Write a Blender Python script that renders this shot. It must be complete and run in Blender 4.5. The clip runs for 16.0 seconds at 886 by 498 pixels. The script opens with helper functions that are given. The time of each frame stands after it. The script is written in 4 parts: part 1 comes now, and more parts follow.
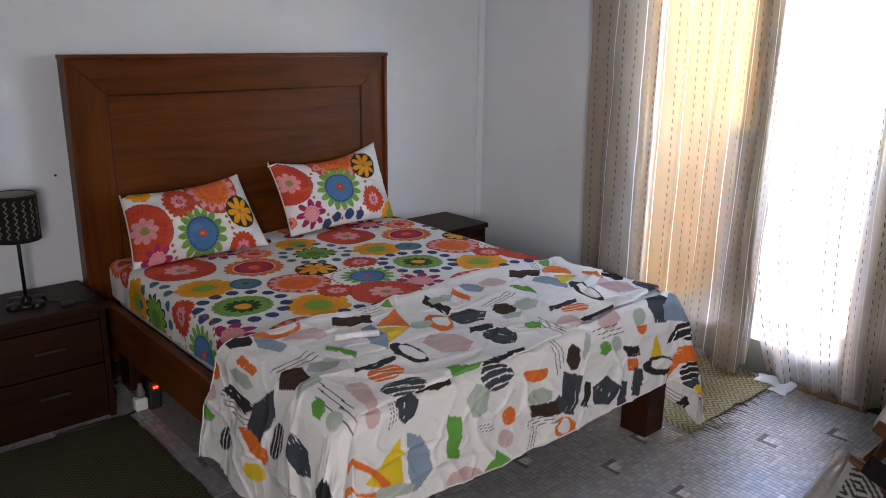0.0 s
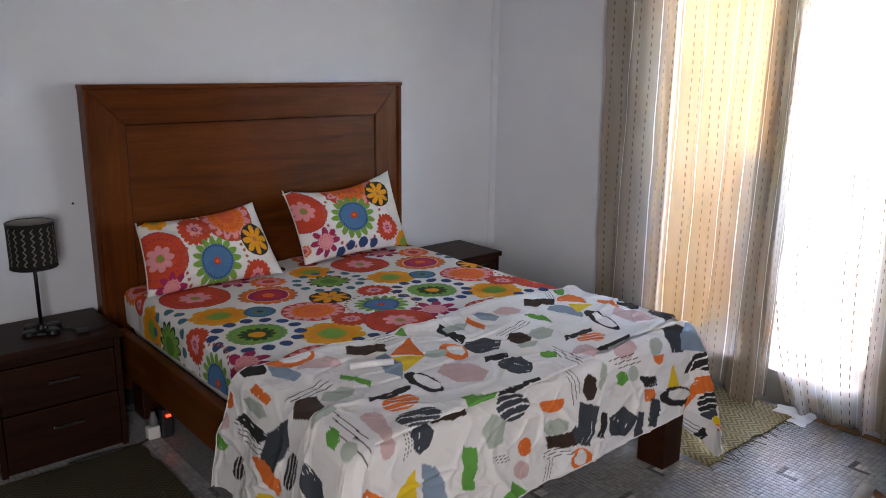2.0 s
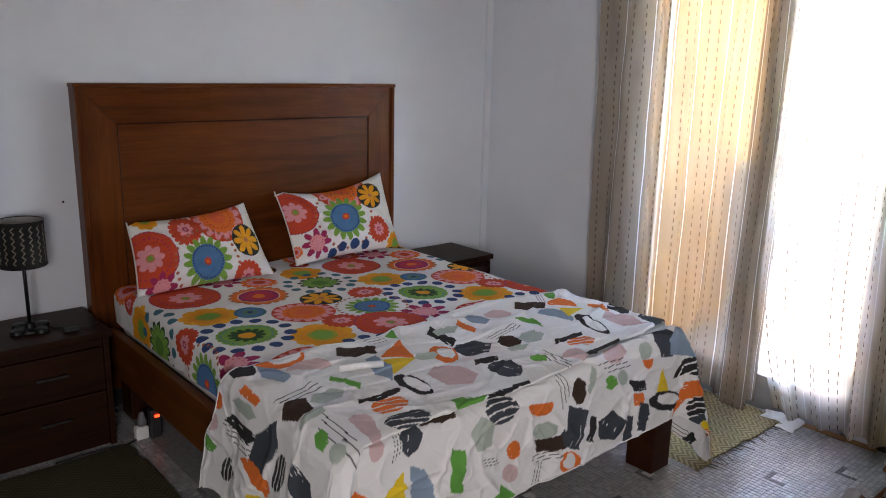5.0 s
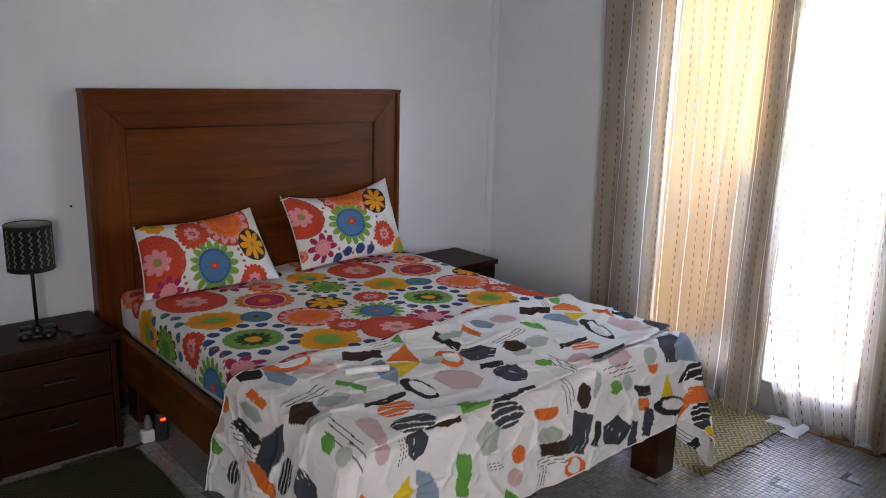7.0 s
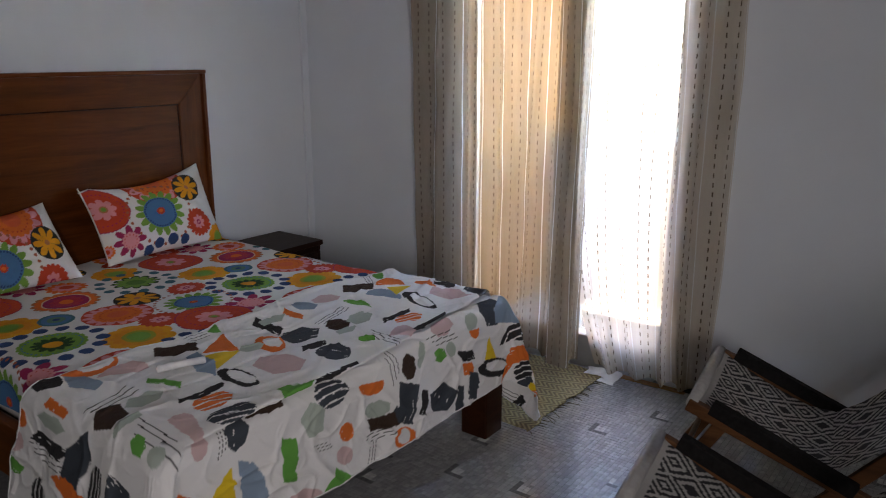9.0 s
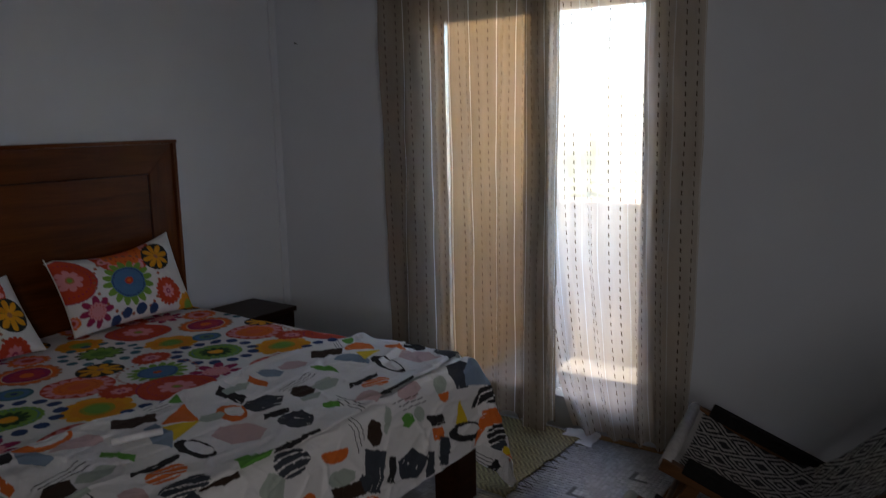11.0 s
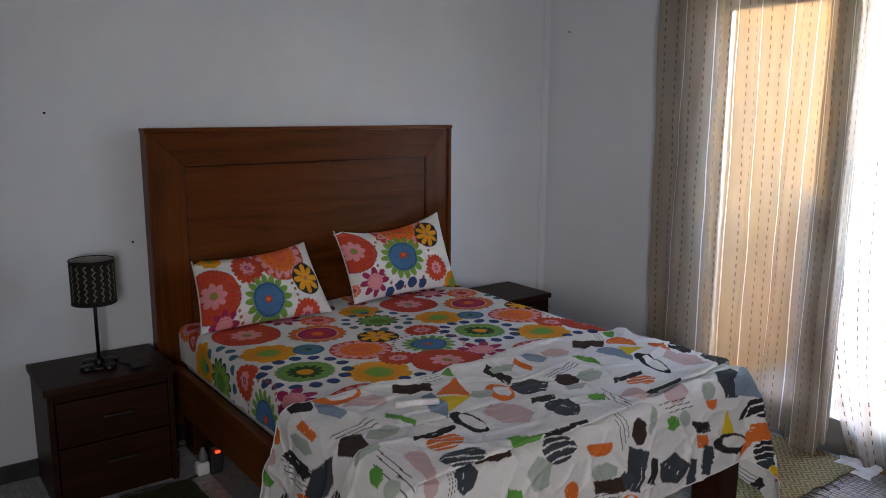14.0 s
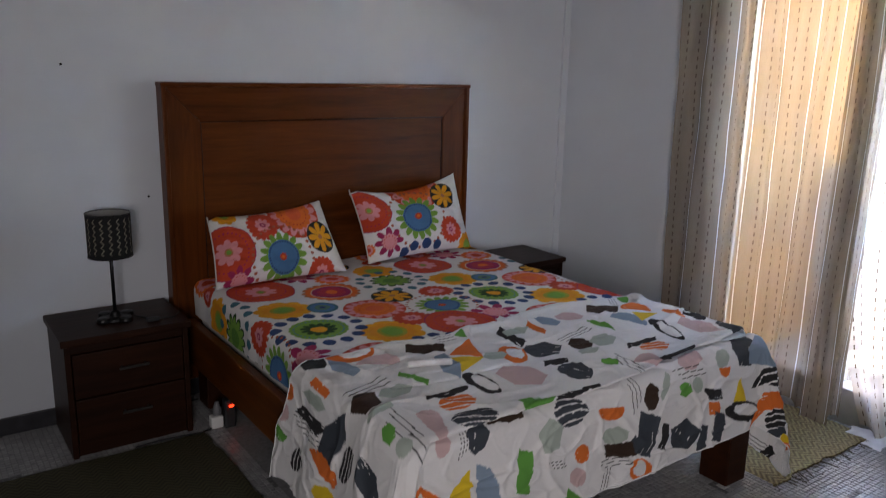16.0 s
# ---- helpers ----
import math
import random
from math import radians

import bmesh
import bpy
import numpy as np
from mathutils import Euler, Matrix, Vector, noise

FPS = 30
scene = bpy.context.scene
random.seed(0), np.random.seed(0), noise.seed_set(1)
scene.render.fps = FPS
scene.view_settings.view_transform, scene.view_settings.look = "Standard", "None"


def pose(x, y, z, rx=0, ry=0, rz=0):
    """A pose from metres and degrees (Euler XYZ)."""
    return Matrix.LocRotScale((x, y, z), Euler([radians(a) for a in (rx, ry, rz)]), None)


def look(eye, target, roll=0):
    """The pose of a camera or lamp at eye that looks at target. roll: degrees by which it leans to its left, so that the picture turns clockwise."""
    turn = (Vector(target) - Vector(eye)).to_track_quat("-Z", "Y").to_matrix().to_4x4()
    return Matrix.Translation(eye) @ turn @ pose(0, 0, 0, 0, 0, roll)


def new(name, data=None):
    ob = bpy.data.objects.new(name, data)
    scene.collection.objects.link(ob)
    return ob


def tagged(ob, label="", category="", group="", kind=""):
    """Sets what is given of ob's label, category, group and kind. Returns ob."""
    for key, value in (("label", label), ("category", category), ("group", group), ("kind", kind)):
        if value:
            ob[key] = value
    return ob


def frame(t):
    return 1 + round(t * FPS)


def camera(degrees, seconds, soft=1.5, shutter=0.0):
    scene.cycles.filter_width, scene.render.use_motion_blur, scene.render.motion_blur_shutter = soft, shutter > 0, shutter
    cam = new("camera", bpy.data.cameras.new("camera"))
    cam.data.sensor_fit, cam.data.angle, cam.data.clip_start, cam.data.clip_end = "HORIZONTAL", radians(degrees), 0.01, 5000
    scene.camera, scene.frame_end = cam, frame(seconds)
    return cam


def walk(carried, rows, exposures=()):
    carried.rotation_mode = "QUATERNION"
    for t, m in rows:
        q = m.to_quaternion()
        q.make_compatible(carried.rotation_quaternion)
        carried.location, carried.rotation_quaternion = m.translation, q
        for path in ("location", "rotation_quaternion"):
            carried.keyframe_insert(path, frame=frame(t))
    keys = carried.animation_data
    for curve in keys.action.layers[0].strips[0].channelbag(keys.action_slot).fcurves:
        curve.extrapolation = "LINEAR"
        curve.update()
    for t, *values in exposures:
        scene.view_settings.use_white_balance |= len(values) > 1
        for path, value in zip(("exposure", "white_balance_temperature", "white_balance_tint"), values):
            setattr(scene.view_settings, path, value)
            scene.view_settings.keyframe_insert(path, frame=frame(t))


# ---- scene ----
cam = camera(60.0, 16.0, soft=0.95, shutter=0.4)
PATH = [
    (0, (-0.074, -0.299, 1.517), (1.205, 1.14, 0.977), 0.7),
    (0.5, (-0.073, -0.3, 1.513), (1.203, 1.147, 0.987), 0.7),
    (1, (-0.08, -0.285, 1.518), (1.186, 1.186, 1.034), 0.7),
    (1.5, (-0.074, -0.285, 1.515), (1.188, 1.19, 1.037), 0.4),
    (2, (-0.078, -0.286, 1.517), (1.19, 1.187, 1.047), 0.6),
    (2.5, (-0.073, -0.293, 1.517), (1.197, 1.179, 1.05), 0.6),
    (3, (-0.074, -0.292, 1.516), (1.199, 1.18, 1.055), 0.7),
    (3.5, (-0.078, -0.288, 1.516), (1.197, 1.179, 1.044), 1.1),
    (4, (-0.073, -0.287, 1.52), (1.207, 1.173, 1.041), 1.1),
    (6.5, (-0.087, -0.295, 1.516), (1.201, 1.171, 1.078), 1.6),
    (7, (-0.09, -0.295, 1.52), (1.189, 1.175, 1.069), 1.4),
    (7.5, (-0.089, -0.29, 1.523), (1.19, 1.169, 1.039), 0.9),
    (8, (-0.066, -0.297, 1.514), (1.313, 1.053, 0.99), 1.1),
    (8.5, (-0.05, -0.306, 1.501), (1.448, 0.919, 0.997), 0.1),
    (8.7, (-0.039, -0.32, 1.506), (1.491, 0.861, 0.993), -0.1),
    (10.8, (0.022, -0.4, 1.451), (1.64, 0.72, 1.094), -0.8),
    (11, (0.037, -0.402, 1.488), (1.637, 0.752, 1.157), -1.2),
    (11.5, (-0.105, -0.319, 1.485), (1.515, 0.848, 1.365), -1.1),
    (12, (-0.101, -0.319, 1.499), (1.468, 0.911, 1.341), -1.0),
    (12.5, (-0.089, -0.32, 1.511), (1.291, 1.106, 1.266), -0.5),
    (13, (-0.088, -0.318, 1.504), (1.154, 1.222, 1.215), -0.8),
    (13.5, (-0.086, -0.317, 1.504), (1.122, 1.247, 1.193), 0.1),
    (14, (-0.071, -0.306, 1.505), (1.105, 1.271, 1.145), 0.2),
    (14.5, (-0.084, -0.301, 1.505), (1.102, 1.273, 1.165), 0.7),
    (15, (-0.079, -0.3, 1.502), (1.104, 1.274, 1.148), 0.7),
    (15.5, (-0.083, -0.295, 1.503), (1.093, 1.281, 1.14), 1.2),
    (16, (-0.071, -0.29, 1.495), (1.067, 1.29, 1.04), 1.3),
]
EXPOSURES = [(0, 6.2, 6550, 16), (4, 6.13, 6550, 16), (7.5, 6.12, 6550, 16), (8, 6.0, 6550, 16), (8.7, 5.65, 6550, 16), (10.8, 4.12, 6450, 15), (11.2, 4.12, 6450, 15), (11.6, 4.28, 6450, 15), (12.1, 4.3, 6450, 15), (12.8, 5.4, 6450, 15), (13.5, 5.65, 6450, 15), (15.5, 5.65, 6450, 16), (16, 5.58, 6450, 17)]
walk(cam, [(t, look(eye, target, roll)) for t, eye, target, roll in PATH], EXPOSURES)

# ---- world, sun ----
SUN_EL, SUN_AZ = radians(75), radians(149)      # azimuth from +x, anticlockwise
world = bpy.data.worlds.new("sky")
scene.world = world
world.use_nodes = True
wn, wl = world.node_tree.nodes, world.node_tree.links
wn.clear()
sky = wn.new("ShaderNodeTexSky")
sky.sky_type, sky.sun_disc = "NISHITA", False
sky.sun_elevation, sky.sun_rotation = SUN_EL, math.pi / 2 - SUN_AZ
sky.dust_density = 1.0
bg = wn.new("ShaderNodeBackground")
bg.inputs["Strength"].default_value = 0.15
wo = wn.new("ShaderNodeOutputWorld")
wl.new(sky.outputs[0], bg.inputs[0])
wl.new(bg.outputs[0], wo.inputs[0])
sun_data = bpy.data.lights.new("sun", "SUN")
sun_data.energy, sun_data.angle, sun_data.color = 3.0, radians(0.5), (1.0, 0.97, 0.93)
sun = new("sun", sun_data)
to_sun = Vector((math.cos(SUN_EL) * math.cos(SUN_AZ), math.cos(SUN_EL) * math.sin(SUN_AZ), math.sin(SUN_EL)))
sun.matrix_world = look(to_sun * 20, (0, 0, 0))
# daylight in the opening of the second window, behind the camera
day = bpy.data.lights.new("window_daylight", "AREA")
day.shape, day.size, day.size_y, day.energy, day.color = "RECTANGLE", 1.3, 1.2, 0.54, (1.0, 0.97, 0.94)
day.spread = radians(96)
day_ob = new("window_daylight", day)
day_ob.matrix_world = look((-0.75, -1.95, 1.5), (2.6, 2.0, 0.9))

# ---- plan (metres) ----
XE, YN, XW, YS, CEIL = 3.24, 3.08, -1.7, -1.9, 2.575      # room faces
OY0, OY1, OZ = 0.82, 1.95, 2.02                            # balcony door opening
WT = 0.18                                                  # wall thickness


# ---- material helpers ----
def mat(name, rough=0.6, metal=0.0):
    m = bpy.data.materials.new(name)
    m.use_nodes = True
    b = m.node_tree.nodes["Principled BSDF"]
    b.inputs["Roughness"].default_value, b.inputs["Metallic"].default_value = rough, metal
    return m, m.node_tree.nodes, m.node_tree.links, b


def nd(n, kind, **values):
    node = n.new(kind)
    for k, v in values.items():
        node.inputs[k.replace("_", " ")].default_value = v
    return node


def mth(n, l, op, a, b=None, c=None):
    node = n.new("ShaderNodeMath")
    node.operation = op
    for i, v in enumerate((a, b, c)):
        if v is None:
            continue
        if isinstance(v, (int, float)):
            node.inputs[i].default_value = v
        else:
            l.new(v, node.inputs[i])
    return node.outputs[0]


def mixc(n, l, fac, a, b):
    node = n.new("ShaderNodeMix")
    node.data_type = "RGBA"
    for sock, v in ((node.inputs[0], fac), (node.inputs[6], a), (node.inputs[7], b)):
        if isinstance(v, (int, float)):
            sock.default_value = v
        elif isinstance(v, tuple):
            sock.default_value = (*v, 1)
        else:
            l.new(v, sock)
    return node.outputs[2]


def coords(n, l, scale=(1, 1, 1)):
    tc = n.new("ShaderNodeTexCoord")
    mp = n.new("ShaderNodeMapping")
    mp.inputs["Scale"].default_value = scale
    l.new(tc.outputs["Object"], mp.inputs["Vector"])
    return mp.outputs[0]


def tex(n, l, vec, scale, detail=4.0, rough=0.55, dist=0.0):
    t = nd(n, "ShaderNodeTexNoise", Scale=scale, Detail=detail, Roughness=rough, Distortion=dist)
    if vec is not None:
        l.new(vec, t.inputs["Vector"])
    return t.outputs["Fac"]


def ramp(n, l, fac, stops):
    r = n.new("ShaderNodeValToRGB")
    while len(r.color_ramp.elements) < len(stops):
        r.color_ramp.elements.new(0.5)
    for e, (p, c) in zip(r.color_ramp.elements, stops):
        e.position, e.color = p, (*c, 1)
    l.new(fac, r.inputs[0])
    return r.outputs[0]


def bump(n, l, b, height, strength, distance):
    bn = nd(n, "ShaderNodeBump", Strength=strength, Distance=distance)
    l.new(height, bn.inputs["Height"])
    l.new(bn.outputs[0], b.inputs["Normal"])


def plain(name, rgb, rough=0.5, metal=0.0, vary=0.12, scale=18.0, bumps=0.15, depth=0.002):
    """Paint, metal or plastic with slight blotches, changing gloss and fine relief."""
    m, n, l, b = mat(name, rough, metal)
    v = coords(n, l)
    f = tex(n, l, v, scale)
    lo, hi = tuple(c * (1 - vary) for c in rgb), tuple(min(1, c * (1 + vary)) for c in rgb)
    l.new(ramp(n, l, f, [(0.3, lo), (0.7, hi)]), b.inputs["Base Color"])
    l.new(mth(n, l, "MULTIPLY_ADD", tex(n, l, v, scale * 4), 0.2, rough - 0.1), b.inputs["Roughness"])
    bump(n, l, b, tex(n, l, v, scale * 9, 3), bumps, depth)
    return m


def wall_paint(name, rgb):
    m, n, l, b = mat(name, 0.55)
    v = coords(n, l)
    a = ramp(n, l, tex(n, l, v, 1.3, 5), [(0.35, tuple(c * 0.95 for c in rgb)), (0.65, rgb)])
    spots = ramp(n, l, tex(n, l, v, 26, 2, 0.4), [(0.74, (0, 0, 0)), (0.80, (1, 1, 1))])
    fac = mth(n, l, "MULTIPLY", spots, 0.10)
    l.new(mixc(n, l, fac, a, tuple(c * 0.7 for c in rgb)), b.inputs["Base Color"])
    h = mth(n, l, "ADD", tex(n, l, v, 220, 3), mth(n, l, "MULTIPLY", tex(n, l, v, 7, 3), 1.5))
    bump(n, l, b, h, 0.25, 0.0015)
    return m


def wood(name, dark, light, rough=0.38, along="x", freq=1.0):
    m, n, l, b = mat(name, rough)
    sc = {"x": (1.2, 14, 14), "y": (14, 1.2, 14), "z": (14, 14, 1.2)}[along]
    v = coords(n, l, tuple(s * freq for s in sc))
    g = tex(n, l, v, 1.0, 6, 0.6, 1.2)
    fine = tex(n, l, v, 7.0, 4, 0.6)
    patch = tex(n, l, coords(n, l), 2.2, 2)
    f = mth(n, l, "ADD", mth(n, l, "MULTIPLY", g, 0.65), mth(n, l, "MULTIPLY", fine, 0.25))
    f = mth(n, l, "ADD", f, mth(n, l, "MULTIPLY", patch, 0.25))
    l.new(ramp(n, l, f, [(0.35, dark), (0.8, light)]), b.inputs["Base Color"])
    l.new(mth(n, l, "MULTIPLY_ADD", fine, 0.18, rough - 0.09), b.inputs["Roughness"])
    b.inputs["Specular IOR Level"].default_value = 0.2
    bump(n, l, b, fine, 0.12, 0.001)
    return m


def print_cloth(name, weave=900.0, rough=0.8):
    """Printed cotton: the print is a colour layer of the mesh, the weave and creases are relief."""
    m, n, l, b = mat(name, rough)
    at = n.new("ShaderNodeVertexColor")
    at.layer_name = "print"
    v = coords(n, l)
    f = tex(n, l, v, 60, 4)
    l.new(mixc(n, l, mth(n, l, "MULTIPLY", f, 0.05), at.outputs[0], (0.30, 0.28, 0.26)), b.inputs["Base Color"])
    b.inputs["Specular IOR Level"].default_value = 0.2
    h = mth(n, l, "ADD", tex(n, l, v, weave, 2), mth(n, l, "MULTIPLY", tex(n, l, v, 30, 5, 0.6), 3.0))
    bump(n, l, b, h, 0.5, 0.003)
    return m


# ---- materials ----
M_WALL = wall_paint("white_wall_paint", (0.68, 0.715, 0.765))
# unseen walls: colour darkened to cut the light they bounce back
M_FAR = wall_paint("unseen_wall_dark_paint", (0.32, 0.30, 0.28))
M_CEIL = wall_paint("ceiling_paint", (0.84, 0.84, 0.84))
M_BASE = plain("dark_skirting_tile", (0.035, 0.035, 0.04), 0.35, vary=0.3)
M_WOOD = wood("varnished_red_brown_wood", (0.046, 0.0112, 0.0018), (0.165, 0.042, 0.0058), 0.36, "x")
M_WOODV = wood("varnished_red_brown_wood_upright", (0.046, 0.0112, 0.0018), (0.165, 0.042, 0.0058), 0.36, "z")
M_WOODY = wood("varnished_red_brown_wood_lengthwise", (0.032, 0.0080, 0.0016), (0.20, 0.060, 0.0105), 0.34, "y")
# darker than the bed's boards: panel mouldings, legs and slat base
M_DARKWOOD = wood("darker_brown_wood", (0.011, 0.0030, 0.0013), (0.048, 0.0135, 0.0045), 0.45, "x")
M_CHAIRWOOD = wood("chair_hardwood", (0.05, 0.02, 0.008), (0.16, 0.07, 0.025), 0.45, "y")
M_STEEL = plain("brushed_nickel", (0.15, 0.145, 0.14), 0.32, 1.0, vary=0.08)
M_BLACK = plain("black_metal", (0.012, 0.012, 0.013), 0.4, 0.6, vary=0.3)
M_PLASTIC = plain("white_plastic", (0.78, 0.78, 0.76), 0.35, vary=0.04)
M_GREYPL = plain("grey_plastic", (0.16, 0.16, 0.17), 0.45)
M_DARKPL = plain("dark_vent_plastic", (0.02, 0.02, 0.022), 0.5)
M_ALU = plain("aluminium_frame", (0.42, 0.42, 0.41), 0.35, 0.7, vary=0.06)
M_CONC = plain("balcony_render", (0.30, 0.255, 0.19), 0.8, vary=0.15, scale=5, bumps=0.4, depth=0.004)
M_OCHRE = plain("ochre_render", (0.24, 0.105, 0.007), 0.8, vary=0.15, scale=5, bumps=0.4, depth=0.004)
M_BTILE = plain("balcony_floor_tile", (0.15, 0.13, 0.10), 0.6, vary=0.2, scale=6)
M_GROUND = plain("dry_ground", (0.30, 0.25, 0.17), 0.9, vary=0.3, scale=0.4)
M_MATT = plain("mattress_ticking", (0.6, 0.58, 0.55), 0.8)
M_SHEET = print_cloth("printed_cotton_sheet")
M_DUVET = print_cloth("printed_cotton_cover", 800)
M_SLING = print_cloth("woven_sling", 500, 0.85)
M_SLINGBAR = plain("pale_canvas", (0.36, 0.35, 0.34), 0.85, vary=0.12, scale=40)
M_RED = plain("red_cloth", (0.30, 0.02, 0.03), 0.85, vary=0.25, scale=30)
M_STRAP = plain("black_webbing", (0.011, 0.010, 0.010), 0.8, vary=0.3, scale=60)
M_STRAP.node_tree.nodes["Principled BSDF"].inputs["Specular IOR Level"].default_value = 0.1
M_SHADE = print_cloth("lampshade_cloth", 600, 0.8)
M_CARD = plain("white_cotton_and_sun_patch", (0.78, 0.78, 0.78), 0.85)
M_CABLE = plain("black_cable", (0.015, 0.015, 0.015), 0.5)
M_BARK = plain("bark", (0.12, 0.08, 0.05), 0.9, vary=0.4)
M_LEAF = plain("leaf", (0.30, 0.29, 0.13), 0.6, vary=0.4, scale=3)
M_WOODSILL = wood("pale_threshold_wood", (0.20, 0.10, 0.04), (0.42, 0.24, 0.10), 0.45, "y")


def glass_material():
    m, n, l, b = mat("clear_glass", 0.02)
    b.inputs["Transmission Weight"].default_value = 1.0
    b.inputs["IOR"].default_value = 1.45
    b.inputs["Base Color"].default_value = (0.97, 0.99, 0.98, 1)
    return m


def curtain_material(name, open_share, through_share, dark, pale):
    """Loose linen: partly open weave, passes light, with white lines and rows of dark stitches."""
    m, n, l, b = mat(name, 0.9)
    uv = n.new("ShaderNodeUVMap")
    uv.uv_map = "cloth"
    sep = n.new("ShaderNodeSeparateXYZ")
    l.new(uv.outputs[0], sep.inputs[0])
    u, v = sep.outputs[0], sep.outputs[1]
    per = mth(n, l, "MODULO", u, 0.150)
    line1 = mth(n, l, "COMPARE", per, 0.030, 0.0028)
    line2 = mth(n, l, "COMPARE", per, 0.082, 0.0028)
    dash = mth(n, l, "LESS_THAN", mth(n, l, "MODULO", v, 0.040), 0.020)
    stitch = mth(n, l, "MULTIPLY", mth(n, l, "MAXIMUM", line1, line2), dash)
    white = mth(n, l, "COMPARE", per, 0.125, 0.0028)
    mp = n.new("ShaderNodeMapping")
    mp.inputs["Scale"].default_value = (400, 40, 1)
    l.new(uv.outputs[0], mp.inputs[0])
    slub = tex(n, l, mp.outputs[0], 1.0, 4)
    mp2 = n.new("ShaderNodeMapping")
    mp2.inputs["Scale"].default_value = (18, 3, 1)
    l.new(uv.outputs[0], mp2.inputs[0])
    broad = tex(n, l, mp2.outputs[0], 1.0, 3)
    base = ramp(n, l, mth(n, l, "ADD", mth(n, l, "MULTIPLY", slub, 0.5), mth(n, l, "MULTIPLY", broad, 0.5)),
                [(0.35, dark), (0.65, pale)])
    c = mixc(n, l, white, base, (0.85, 0.83, 0.80))
    c = mixc(n, l, stitch, c, (0.13, 0.095, 0.07))
    dif, trl, tra = n.new("ShaderNodeBsdfDiffuse"), n.new("ShaderNodeBsdfTranslucent"), n.new("ShaderNodeBsdfTransparent")
    l.new(c, dif.inputs[0])
    l.new(c, trl.inputs[0])
    tra.inputs[0].default_value = (1, 0.985, 0.96, 1)
    m1, m2 = n.new("ShaderNodeMixShader"), n.new("ShaderNodeMixShader")
    m1.inputs[0].default_value = through_share
    l.new(dif.outputs[0], m1.inputs[1])
    l.new(trl.outputs[0], m1.inputs[2])
    openness = mth(n, l, "MULTIPLY_ADD", slub, 0.20, open_share - 0.10)
    openness = mth(n, l, "MULTIPLY", openness, mth(n, l, "SUBTRACT", 1.0, stitch))
    l.new(openness, m2.inputs[0])
    l.new(m1.outputs[0], m2.inputs[1])
    l.new(tra.outputs[0], m2.inputs[2])
    l.new(m2.outputs[0], n["Material Output"].inputs[0])
    return m


M_CURTAIN = curtain_material("unbleached_linen", 0.29, 0.22, (0.29, 0.235, 0.172), (0.39, 0.325, 0.245))
# same linen again, paler and more translucent so it glows and lights the room
M_LINEN_BRIGHT = curtain_material("brightened_unbleached_linen", 0.23, 0.82, (0.62, 0.54, 0.44), (0.77, 0.685, 0.575))
M_GLASS = glass_material()


def straw_material(name, dark, light, pitch):
    """Plaited straw: zigzag bands that run along y."""
    m, n, l, b = mat(name, 0.75)
    tc = n.new("ShaderNodeTexCoord")
    sep = n.new("ShaderNodeSeparateXYZ")
    l.new(tc.outputs["Object"], sep.inputs[0])
    zig = mth(n, l, "PINGPONG", sep.outputs[0], pitch)
    saw = mth(n, l, "FRACT", mth(n, l, "DIVIDE", mth(n, l, "ADD", sep.outputs[1], zig), pitch * 0.75))
    tri = mth(n, l, "PINGPONG", saw, 0.5)
    nz = tex(n, l, tc.outputs["Object"], 90, 4)
    big = tex(n, l, tc.outputs["Object"], 5, 3)
    f = mth(n, l, "ADD", mth(n, l, "MULTIPLY", tri, 1.0), mth(n, l, "MULTIPLY", nz, 0.35))
    f = mth(n, l, "ADD", f, mth(n, l, "MULTIPLY", big, 0.25))
    l.new(ramp(n, l, f, [(0.3, dark), (0.75, light)]), b.inputs["Base Color"])
    bump(n, l, b, mth(n, l, "ADD", tri, mth(n, l, "MULTIPLY", nz, 0.4)), 0.7, 0.004)
    return m


M_STRAW = straw_material("pale_plaited_straw", (0.115, 0.088, 0.034), (0.34, 0.275, 0.12), 0.034)
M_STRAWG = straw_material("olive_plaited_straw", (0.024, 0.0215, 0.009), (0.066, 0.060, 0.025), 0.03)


def mosaic_material(name, info, out):
    m, n, l, b = mat(name, 0.22)
    r = n.new(info)
    v = coords(n, l)
    f = mth(n, l, "ADD", mth(n, l, "MULTIPLY", r.outputs[out], 0.8), mth(n, l, "MULTIPLY", tex(n, l, v, 300, 3), 0.2))
    c = ramp(n, l, f, [(0.02, (0.20, 0.20, 0.20)), (0.10, (0.27, 0.27, 0.275)), (0.55, (0.33, 0.33, 0.335)), (0.86, (0.40, 0.40, 0.405))])
    dirt = tex(n, l, v, 3.0, 4)
    l.new(mixc(n, l, mth(n, l, "MULTIPLY", dirt, 0.25), c, (0.08, 0.07, 0.06)), b.inputs["Base Color"])
    l.new(mth(n, l, "MULTIPLY_ADD", tex(n, l, v, 40, 3), 0.22, 0.20), b.inputs["Roughness"])
    b.inputs["IOR"].default_value = 1.7
    bump(n, l, b, tex(n, l, v, 120, 3), 0.08, 0.001)
    return m


M_GROUT = plain("grey_grout", (0.22, 0.22, 0.22), 0.7, vary=0.2, scale=60)
M_MOSAIC = mosaic_material("grey_glass_mosaic", "ShaderNodeNewGeometry", "Random Per Island")
M_MOSPART = mosaic_material("grey_glass_mosaic_piece", "ShaderNodeObjectInfo", "Random")
M_TILEW = plain("white_mosaic", (0.60, 0.60, 0.585), 0.25)
M_TILED = plain("black_mosaic", (0.17, 0.17, 0.172), 0.25)


